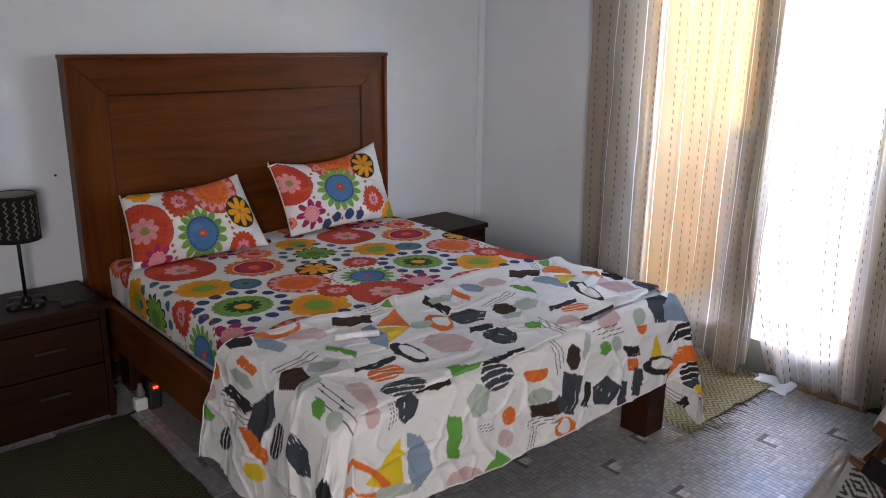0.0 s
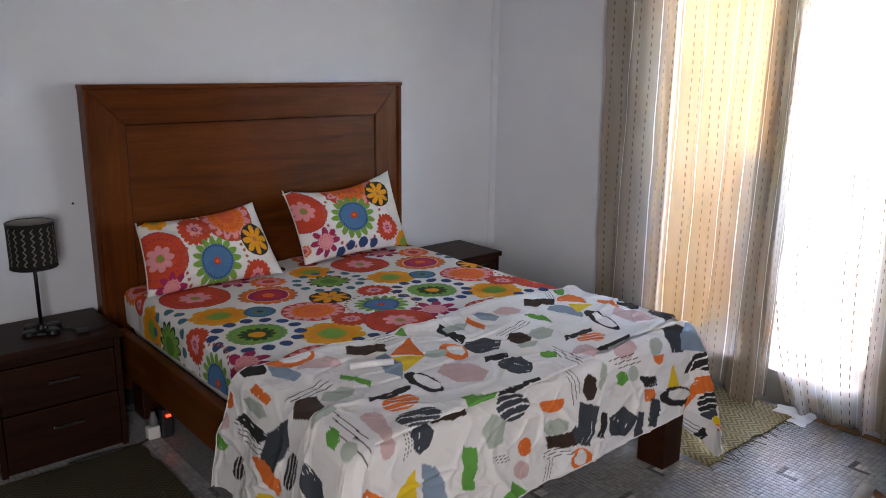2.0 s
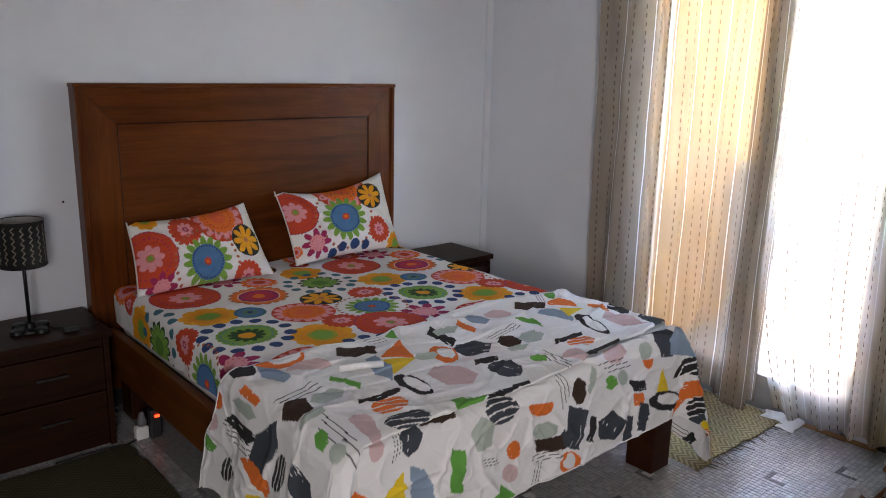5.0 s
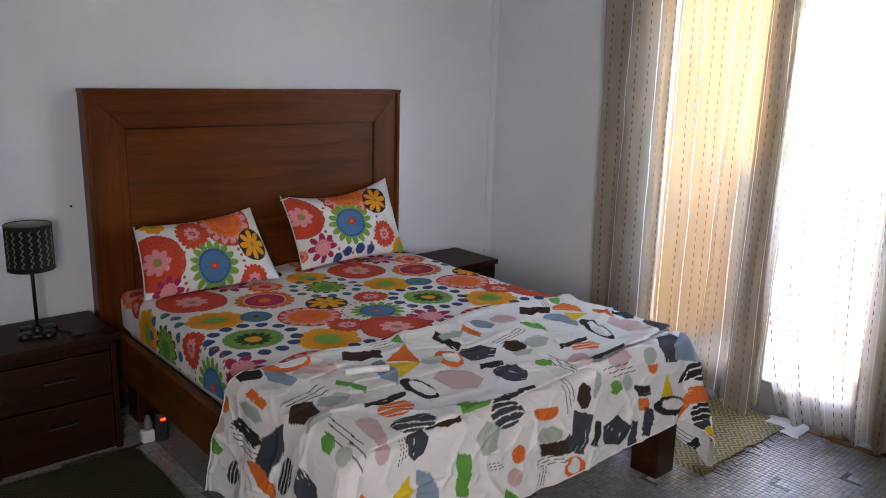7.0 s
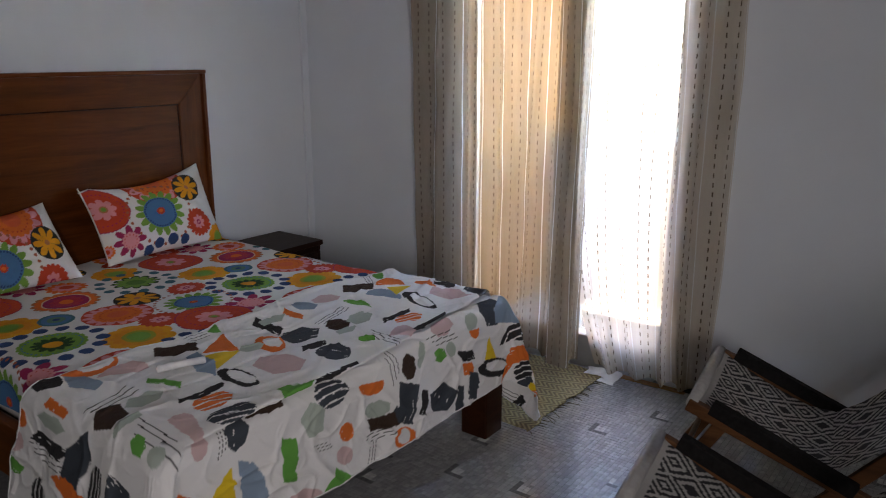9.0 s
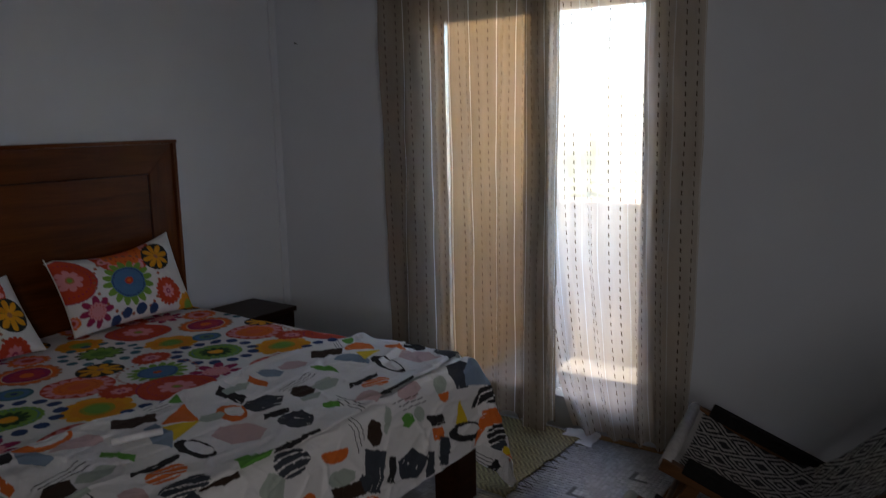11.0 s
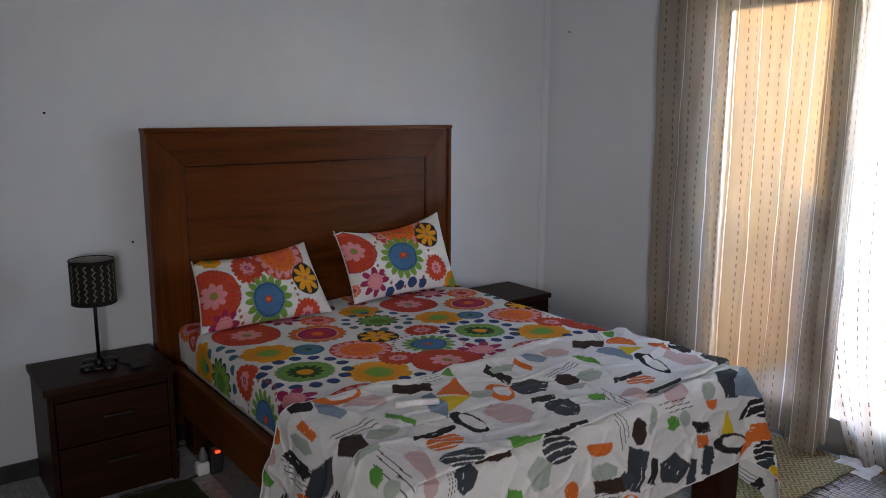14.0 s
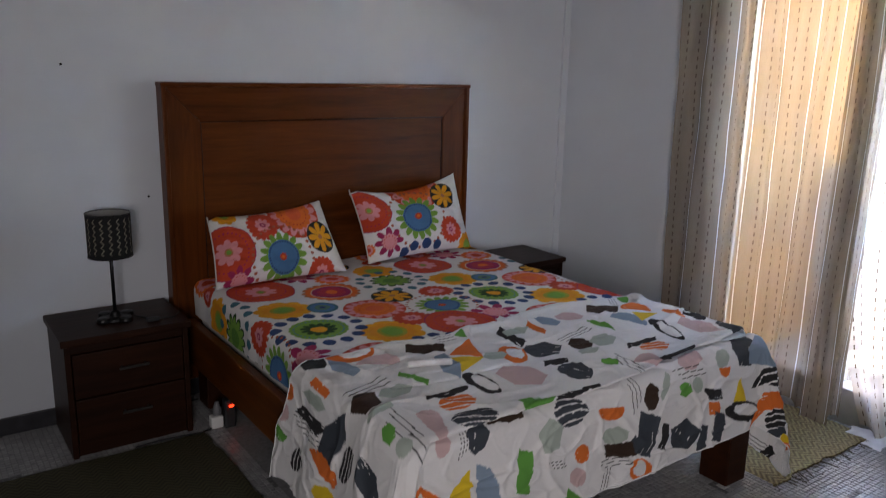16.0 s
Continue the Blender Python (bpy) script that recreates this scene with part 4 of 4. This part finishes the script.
def upper_layer():
    s = np.arange(0.50, CV_X1 + 0.16, CV_STEP)[:, None]
    v = np.linspace(0, 1, 230)[None, :]
    hem = 1.79 + 0.018 * vnoise(s * 4, 0 * s, 8) + 0.012 * vnoise(s * 11, 0 * s, 9) + 0.45 * np.clip(0.93 - s, 0, 0.26) + 0.045 * np.exp(-((s - 2.05) / 0.25) ** 2)
    low = lip_line(s)
    t = low + (hem - low) * v
    ragged = s - np.clip((0.70 - s) / 0.2, 0, 1) * (0.05 * vnoise(t * 5, 0 * t, 22) + 0.10 * np.clip(1.45 - t, 0, 0.5))
    x, y, z, ux, uy, side = drape(ragged, t)
    near = np.clip(1 - (t - low) / 0.05, 0, 1)
    puff = np.clip(0.7 + 0.5 * vnoise(s * 4, 0 * s, 23), 0.35, 1.2)
    roll = np.sqrt(np.clip(1 - (1 - np.clip((t - low) / 0.012, 0, 1)) ** 2, 0, 1))     # rounded folded edge
    z = z + 0.006 + near * 0.012 * puff * roll * (1 - np.maximum(ux, 0) * 0.5)
    lift = 0.010 + 0.014 * near * puff * roll
    x, y = x + side * ux * lift, y - uy * lift - 0.016 * near * puff * (1 - ux)
    z = z + 0.005 * np.exp(-((hem - t - 0.02) / 0.015) ** 2)
    return s + 0 * t, t, np.stack([x, y, np.maximum(z, 0.012)], -1)


def lower_layer():
    s = np.arange(CV_X0 - 0.14, CV_X1 + 0.43, CV_STEP)[:, None]
    t = np.arange(0.845, 1.36, CV_STEP)[None, :]
    tt = t + 0.010 * vnoise(s * 4, 0 * t, 24) * np.clip((0.95 - t) / 0.1, 0, 1)
    x, y, z, ux, uy, side = drape(s + 0 * tt, tt)
    tuck = np.clip((tt - lip_line(s) + 0.05) / 0.05, 0, 1)
    z = z - 0.008 * tuck
    return s + 0 * tt, tt, np.stack([x, y, np.maximum(z, 0.012)], -1)


def bed_cover():
    made = []
    for nm, (s, t, P), rows in (("bed_cover", upper_layer(), UPPER_PRINT), ("foot_layer", lower_layer(), LOWER_PRINT)):
        p = Print(s, t, CREAM)
        for k, row in enumerate(rows):
            kind, ink, *axes = row.split()
            brush(p, kind, ink, *(float(q) for q in axes), 3 + k)
        made.append(cloth(nm, P, M_DUVET, made[0] if made else None, colour=p.col))
        edge = P[:, -1] if nm == "bed_cover" else P[:, 0]
        under(mesh_object("hem", tube([tuple(q) for q in edge[::5]], 0.0026, 6), M_CARD, True), made[0])
    return tagged(made[0], "white cotton cover with brushed shapes draped over the bed foot", "bed cover")


bed_cover()
rolled = tube([(1.165, 1.600, 0.594), (1.23, 1.575, 0.596), (1.295, 1.545, 0.595)], 0.011, 10)
tagged(mesh_object("cover_tie", rolled, M_CARD, True), "small rolled white cloth tie lying on the cover", "cloth tie")


# ---- nightstands ----
def nightstand(x0, x1, y0, y1, h, label):
    t = empty("nightstand", ((x0 + x1) / 2, (y0 + y1) / 2, 0), label, "nightstand", "pair of nightstands")
    put = lambda nm, b, m, bev=0.003: under(mesh_object(nm, box(*b, bev), m), t)
    put("top", (x0, y0, h - 0.028, x1, y1, h), M_NIGHT, 0.004)
    put("side_panel", (x0 + 0.012, y0 + 0.012, 0.0, x0 + 0.034, y1, h - 0.0285), M_NIGHT)
    put("side_panel", (x1 - 0.034, y0 + 0.012, 0.0, x1 - 0.012, y1, h - 0.0285), M_NIGHT)
    put("back_panel", (x0 + 0.034, y1 - 0.012, 0.03, x1 - 0.034, y1, h - 0.0285), M_NIGHT, 0)
    put("plinth", (x0 + 0.034, y0 + 0.03, 0.0, x1 - 0.034, y0 + 0.045, 0.055), M_NIGHT)
    put("rail", (x0 + 0.034, y0 + 0.016, h - 0.062, x1 - 0.034, y0 + 0.034, h - 0.0285), M_NIGHT)
    z, dh = 0.058, (h - 0.062 - 0.058) / 2
    for k in range(2):
        a, b = z + k * dh + 0.003, z + (k + 1) * dh - 0.003
        dr = put("drawer", (x0 + 0.037, y0 + 0.008, a, x1 - 0.037, y1 - 0.03, b), M_NIGHT, 0.004)
        cx, cz = (x0 + x1) / 2 + 0.01, (a + b) / 2 + 0.012
        hb = box(cx - 0.056, y0 - 0.020, cz - 0.005, cx + 0.056, y0 - 0.011, cz + 0.005, 0.002)
        for sx in (-0.046, 0.040):
            box(cx + sx, y0 - 0.012, cz - 0.004, cx + sx + 0.006, y0 + 0.0085, cz + 0.004, 0.001, bm=hb)
        hd = mesh_object("handle", hb, M_STEEL)
        hd.parent = dr
        hd.matrix_parent_inverse = dr.matrix_parent_inverse.inverted() @ Matrix.Translation(-t.location)
        hd.matrix_parent_inverse = Matrix.Identity(4)
        tagged(hd, "slim brushed metal bar handle")
    return t


M_NIGHT = wood("mid_brown_stained_wood", (0.0085, 0.0025, 0.0010), (0.040, 0.0115, 0.0038), 0.48, "x")
nightstand(0.348, 0.832, 2.692, 3.068, 0.486, "dark-stained wooden two-drawer nightstand holding a black lamp")
nightstand(2.462, 2.938, 2.702, 3.068, 0.486, "dark-stained wooden nightstand in the corner beyond the bed")

# ---- nails left in the walls ----
for p0, p1 in (((0.497, YN, 1.480), (0.497, YN - 0.016, 1.483)), ((XE, 2.911, 1.937), (XE - 0.016, 2.911, 1.940)), ((0.795, YN, 0.939), (0.795, YN - 0.012, 0.941))):
    nail = tube([p0, p1], 0.0022, 8)
    d = (Vector(p1) - Vector(p0)).normalized()
    tube([Vector(p1), Vector(p1) + d * 0.0015], 0.005, 10, nail)
    tagged(mesh_object("nail", nail, M_BLACK), "small dark nail in the white painted wall", "nail", "wall nails")

# ---- table lamp ----
LX, LY, LZ = 0.585, 2.875, 0.486
lamp = empty("table_lamp", (LX, LY, LZ), "small table lamp with black zigzag-patterned drum shade", "table lamp")
base = lathe([(0.058, 0.0), (0.060, 0.003), (0.058, 0.010), (0.022, 0.014), (0.018, 0.030), (0.010, 0.036)], (LX, LY, LZ), 28)
for q in range(4):
    lathe([(0.024, 0.0), (0.027, 0.004), (0.024, 0.016), (0.008, 0.019)], (LX + 0.058 * math.cos(q * math.pi / 2 + 0.5), LY + 0.058 * math.sin(q * math.pi / 2 + 0.5), LZ), 18, base)
under(mesh_object("base", base, M_BLACK), lamp)
under(mesh_object("stem", tube([(LX, LY, LZ + 0.03), (LX, LY, LZ + 0.2), (LX, LY, LZ + 0.33)], 0.007, 12), M_BLACK, True), lamp)


def drum_shade():
    na, nh = 180, 60
    a, h = np.linspace(0, 2 * np.pi, na)[:, None], np.linspace(0, 1, nh)[None, :]
    r = 0.083 + 0 * a + 0.0 * h
    P = np.stack([LX + r * np.cos(a), LY + r * np.sin(a), LZ + 0.262 + 0.172 * h + 0 * a], -1)
    p = Print(a / (2 * np.pi) * 17, h * 7, (0.006, 0.006, 0.007))
    zig = np.abs((p.v % 1.0) - 0.5) * 0.7
    band = np.abs((p.u + zig) % 1.0 - 0.5) < 0.075
    p.col[band & (h > 0.1) & (h < 0.92)] = (0.22, 0.20, 0.15)
    ob = cloth("shade", P, M_SHADE, lamp, p.col)
    inner = P.copy()
    inner[..., 0], inner[..., 1] = LX + (P[..., 0] - LX) * 0.975, LY + (P[..., 1] - LY) * 0.975
    dark = np.empty(p.col.shape)
    dark[:] = (0.3, 0.29, 0.27)
    cloth("shade_lining", inner[::-1], M_SHADE, lamp, dark)
    for z in (LZ + 0.262, LZ + 0.434):
        under(mesh_object("shade_ring", tube([(LX + 0.083 * math.cos(q), LY + 0.083 * math.sin(q), z) for q in np.linspace(0, 2 * math.pi, 37)], 0.0025, 6), M_BLACK, True), lamp)
    return ob


drum_shade()
sp = tube([(LX - 0.08, LY, LZ + 0.42), (LX, LY, LZ + 0.415), (LX + 0.08, LY, LZ + 0.42)], 0.002, 6)
under(mesh_object("spider", sp, M_BLACK), lamp)
cord = tube([(LX + 0.07, LY - 0.01, LZ + 0.004), (LX + 0.095, LY - 0.05, LZ + 0.004), (LX + 0.12, LY - 0.10, LZ + 0.006), (LX + 0.20, LY - 0.11, LZ + 0.004), (LX + 0.235, LY - 0.06, LZ + 0.004)], 0.003, 8)
under(mesh_object("cord", cord, M_CABLE, True), lamp)
under(mesh_object("cord_switch", box(LX + 0.092, LY - 0.125, LZ + 0.001, LX + 0.142, LY - 0.100, LZ + 0.018, 0.005), M_DARKPL), lamp)

# ---- socket strip on the floor by the bed ----
strip = empty("power_adapter", (0.915, 2.68, 0), "white plug adapter with glowing orange light on the floor", "power adapter")
under(mesh_object("housing", box(0.885, 2.665, 0.0, 0.938, 2.705, 0.055, 0.008), M_PLASTIC), strip)
under(mesh_object("plug", lathe([(0.018, 0.0), (0.02, 0.02), (0.012, 0.045), (0.008, 0.06)], (0.918, 2.69, 0.054), 16), M_GREYPL, True), strip)
m_led, nn, ll, bb = mat("orange_indicator", 0.4)
bb.inputs["Base Color"].default_value = (0.8, 0.1, 0.02, 1)
bb.inputs["Emission Color"].default_value = (1.0, 0.03, 0.006, 1)
bb.inputs["Emission Strength"].default_value = 0.10
under(mesh_object("indicator", box(0.955, 2.640, 0.094, 0.975, 2.648, 0.104, 0.002), m_led), strip)
under(mesh_object("switch_block", box(0.940, 2.649, 0.0, 0.985, 2.69, 0.125, 0.006), M_DARKPL), strip)
cb = tube([(0.89, 2.675, 0.006), (0.84, 2.655, 0.006), (0.76, 2.672, 0.006), (0.66, 2.677, 0.006), (0.58, 2.672, 0.006)], 0.004, 8)
under(mesh_object("cable", cb, M_CABLE, True), strip)


# ---- straw mats ----
def straw_mat(name, x0, y0, x1, y1, material, seed, label, fringe):
    nx, ny = 120, 160
    u, v = np.linspace(0, 1, nx)[:, None], np.linspace(0, 1, ny)[None, :]
    x = x0 + (x1 - x0) * u + 0.006 * vnoise(v * 20, 0 * u, seed) * (u > 0.9) + 0 * v
    y = y0 + (y1 - y0) * v + 0.010 * vnoise(u * 16, 0 * v, seed + 1) * (v < 0.05) + 0 * u
    z = 0.006 + 0.003 * (1 + vnoise(u * 6, v * 8, seed + 2)) + 0 * u
    top = np.stack([x, y, z], -1)
    ob = cloth(name, top, material)
    rim = [tuple(top[i, 0] - (0, 0, 0.003)) for i in range(0, nx, 3)]
    under(mesh_object("edging", tube(rim, 0.004, 6), material, True), ob)
    rnd = random.Random(seed)
    if fringe:
        for k in range(22):
            fx = x0 + (x1 - x0) * (k + rnd.random()) / 22
            ln = rnd.uniform(0.02, 0.07)
            dx = rnd.uniform(-0.035, 0.035)
            f = tube([(fx, y0 + 0.006, 0.006), (fx + dx * 0.5, y0 - ln * 0.5, 0.005), (fx + dx, y0 - ln, 0.003)], 0.0016, 5)
            under(mesh_object("fringe_strand", f, M_STRAWD), ob)
    return tagged(ob, label, "straw mat")


M_STRAWD = plain("dark_straw_strand", (0.10, 0.08, 0.04), 0.8, vary=0.4)
straw_mat("straw_mat", 2.475, 1.090, 3.20, 2.55, M_STRAW, 41, "pale plaited straw mat with frayed edge between bed and window", True)
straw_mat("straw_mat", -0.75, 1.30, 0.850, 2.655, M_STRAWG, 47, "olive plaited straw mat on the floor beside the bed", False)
# white sheet added as the bright sun patch on the floor by the hem
rag = np.linspace(0, 1, 30)[:, None], np.linspace(0, 1, 20)[None, :]
ru, rv = rag
rx = 3.10 + 0.12 * rv + 0.012 * vnoise(ru * 5, rv * 2, 51)
ry = 1.17 - 0.17 * ru + 0.012 * vnoise(rv * 4, ru * 2, 52)
rz = 0.004 + 0.022 * np.clip(rv * 1.4 - 0.3, 0, 1) * (0.6 + 0.4 * vnoise(ru * 6, rv * 3, 53))
tagged(cloth("sun_patch_sheet", np.stack([rx, ry, rz], -1), M_CARD), "crumpled white sheet standing for the bright sun patch under the hem", "cloth")


# ---- folding sling chairs ----
def sling_chair(x0, x1, yf, label):
    """A low folding chair: two crossed frames of wood and a woven cloth that hangs between them."""
    t = empty("sling_chair", ((x0 + x1) / 2, yf - 0.4, 0), label, "sling chair", "row of sling chairs")
    put = lambda nm, bm, m, sm=False: under(mesh_object(nm, bm, m, sm), t)
    zf, yl, zl, yb, zb = 0.385, yf - 0.42, 0.20, yf - 0.98, 0.80
    for x in (x0, x1):
        put("seat_rail", beam((x, yf + 0.015, zf - 0.002), (x, yf - 0.62, zl - 0.055), 0.030, 0.045), M_CHAIRWOOD)
        put("back_rail", beam((x + (0.034 if x == x0 else -0.034), yl + 0.10, 0.012), (x + (0.034 if x == x0 else -0.034), yb, zb), 0.028, 0.045), M_CHAIRWOOD)
        put("front_leg", beam((x + (0.034 if x == x0 else -0.034), yf - 0.10, zf - 0.055), (x + (0.034 if x == x0 else -0.034), yf + 0.09, 0.0), 0.026, 0.045), M_CHAIRWOOD)
        put("rear_leg", beam((x, yf - 0.60, zl - 0.05), (x, yf - 0.72, 0.0), 0.028, 0.045), M_CHAIRWOOD)
        strap = beam((x, yf - 0.06, zf + 0.002), (x, yf - 0.50, zl + 0.004), 0.036, 0.049)
        put("edge_strap", strap, M_STRAP)
    put("front_bar", tube([(x0 - 0.01, yf, zf), ((x0 + x1) / 2, yf, zf), (x1 + 0.01, yf, zf)], 0.021, 14), M_SLINGBAR, True)
    put("top_bar", tube([(x0 + 0.02, yb, zb), ((x0 + x1) / 2, yb, zb), (x1 - 0.02, yb, zb)], 0.019, 14), M_CHAIRWOOD, True)
    put("lower_bar", tube([(x0, yf + 0.05, 0.10), ((x0 + x1) / 2, yf + 0.05, 0.10), (x1, yf + 0.05, 0.10)], 0.011, 10), M_CHAIRWOOD, True)
    n1, n2 = 130, 300
    a, b = np.linspace(0, 1, n1)[:, None], np.linspace(0, 1, n2)[None, :]
    k = np.clip(b / 0.42, 0, 1)
    q = np.clip((b - 0.42) / 0.58, 0, 1)
    y = np.where(b < 0.42, yf + (yl - yf) * k, yl + (yb - yl) * q) + 0 * a
    z = np.where(b < 0.42, zf + 0.018 + (zl - zf) * k - 0.02 * np.sin(np.pi * k), zl + 0.018 + (zb - zl) * q - 0.015 * np.sin(np.pi * q)) + 0 * a
    blend = np.exp(-((b - 0.42) / 0.05) ** 2)
    z = z + 0.02 * blend - 0.022 * np.sin(np.pi * a) * (1 - k * 0.2) + 0.002 * vnoise(a * 20, b * 40, 61)
    x = x0 + 0.022 + (x1 - x0 - 0.044) * a + 0 * b
    p = Print(a * (x1 - x0), b * 1.25, (0.36, 0.35, 0.335))
    px, py = (p.u / 0.13) % 1.0 - 0.5, (p.v / 0.16) % 1.0 - 0.5
    d = np.abs(px) + np.abs(py)
    jag = 0.02 * (((p.v / 0.0065).astype(int)) % 2)
    dark = ((d + jag > 0.33) & (d + jag < 0.45)) | ((d + jag > 0.10) & (d + jag < 0.21)) | (d + jag > 0.56) & (d + jag < 0.67) | (d + jag > 0.80)
    p.col[dark] = (0.022, 0.022, 0.026)
    plainband = (p.v < 0.045) & (p.v >= 0)
    p.col[plainband] = (0.36, 0.35, 0.34)
    cloth("sling", np.stack([x, y, z], -1), M_SLING, t, p.col)
    return t


first_chair = sling_chair(2.385, 2.905, 0.425, "low wooden folding chair with black and white woven sling")
second_chair = sling_chair(1.585, 2.105, 0.357, "low wooden folding chair with woven sling under a red throw")
for chair in (first_chair, second_chair):
    chair.rotation_euler = (0, 0, radians(7.8))
cu_, cv_ = np.linspace(0, 1, 60)[:, None], np.linspace(-1, 1, 60)[None, :]
cx_ = 1.71 + 0.42 * cu_ + 0.01 * vnoise(cv_ * 4, cu_ * 3, 71)
cy_ = -0.615 + 0.25 * cv_ * np.where(cv_ > 0, 0.95, 0.35) + 0.012 * vnoise(cu_ * 6, cv_ * 2, 72)
cz_ = 0.845 - np.where(cv_ > 0, 0.265 * np.abs(cv_), 0.40 * np.abs(cv_)) + 0.012 * vnoise(cu_ * 5, cv_ * 5, 73)
tagged(cloth("red_throw", np.stack([cx_ + 0 * cv_, cy_ + 0 * cu_, cz_ + 0 * cu_], -1), M_RED), "dark red cloth thrown over the chair back", "throw")


# ---- mosaic floor pieces, last ----
def tile_faces(x, y, w, d, h=0.0, low=-0.003, e=0.0010):
    v = [(x, y, low), (x + w, y, low), (x + w, y + d, low), (x, y + d, low), (x + e, y + e, h), (x + w - e, y + e, h), (x + w - e, y + d - e, h), (x + e, y + d - e, h)]
    return v, [(4, 5, 6, 7), (0, 1, 5, 4), (1, 2, 6, 5), (2, 3, 7, 6), (3, 0, 4, 7)]


PITCH, GAP = 0.020, 0.0018


def accent(i, j):
    """Pale pairs of tiles with a dark angle round them, set at loose steps in the grey: 1 pale, 2 dark, 0 neither."""
    a, b = i // 14, j // 13
    shift = random.Random(a * 131 + b)
    u, v = i % 14 - shift.randint(2, 8), j % 13 - shift.randint(2, 8)
    if shift.random() < 0.4:
        return 0
    if 0 <= u < 2 and 0 <= v < 2:
        return 1
    return 2 if (u == -1 and -1 <= v < 3) or (v == 2 and -1 <= u < 3) else 0


PIECES = (2.16, 0.66, 2.56, 0.96)       # the stretch whose tiles are single pieces
rs = random.Random(77)
verts, faces, special = [], [], {"white": [[], []], "black": [[], []]}
for region in ((1.0, -0.2, XE, 2.0), (-0.2, 1.9, 0.95, YN)):
    x0, y0, x1, y1 = region
    for i in range(int(round(x0 / PITCH)), int(x1 / PITCH)):
        for j in range(int(round(y0 / PITCH)), int(y1 / PITCH)):
            x, y = i * PITCH, j * PITCH
            if PIECES[0] <= x < PIECES[2] - 0.001 and PIECES[1] <= y < PIECES[3] - 0.001:
                continue
            cell = rs.random()
            v, f = tile_faces(x, y, PITCH - GAP, PITCH - GAP, rs.uniform(-0.0006, 0.0006))
            place = accent(i, j)
            if place == 1 or cell < 0.003:
                where = special["white"]
            elif place == 2:
                where = special["black"]
            else:
                where = (verts, faces)
            k = len(where[0])
            where[0].extend(v)
            where[1].extend(tuple(q + k for q in ff) for ff in f)
for nm, vv, ff, m in (("mosaic", verts, faces, M_MOSAIC), ("pale_mosaic", *special["white"], M_TILEW), ("dark_mosaic", *special["black"], M_TILED)):
    me = bpy.data.meshes.new(nm)
    me.from_pydata(vv, [], ff)
    me.materials.append(m)
    ob = new(nm, me)
    ob.parent = floor_ob
    ob["kind"] = "stuff"
v, f = tile_faces(-PITCH / 2, -PITCH / 2, PITCH - GAP, PITCH - GAP)
tile_mesh = bpy.data.meshes.new("tile")
tile_mesh.from_pydata(v, [], f)
tile_mesh.materials.append(M_MOSPART)
for i in range(int(round(PIECES[0] / PITCH)), int(round(PIECES[2] / PITCH))):
    for j in range(int(round(PIECES[1] / PITCH)), int(round(PIECES[3] / PITCH))):
        ob = new("tile", tile_mesh)
        ob.parent = floor_ob
        ob.location = (i * PITCH + PITCH / 2, j * PITCH + PITCH / 2, rs.uniform(-0.0006, 0.0006))
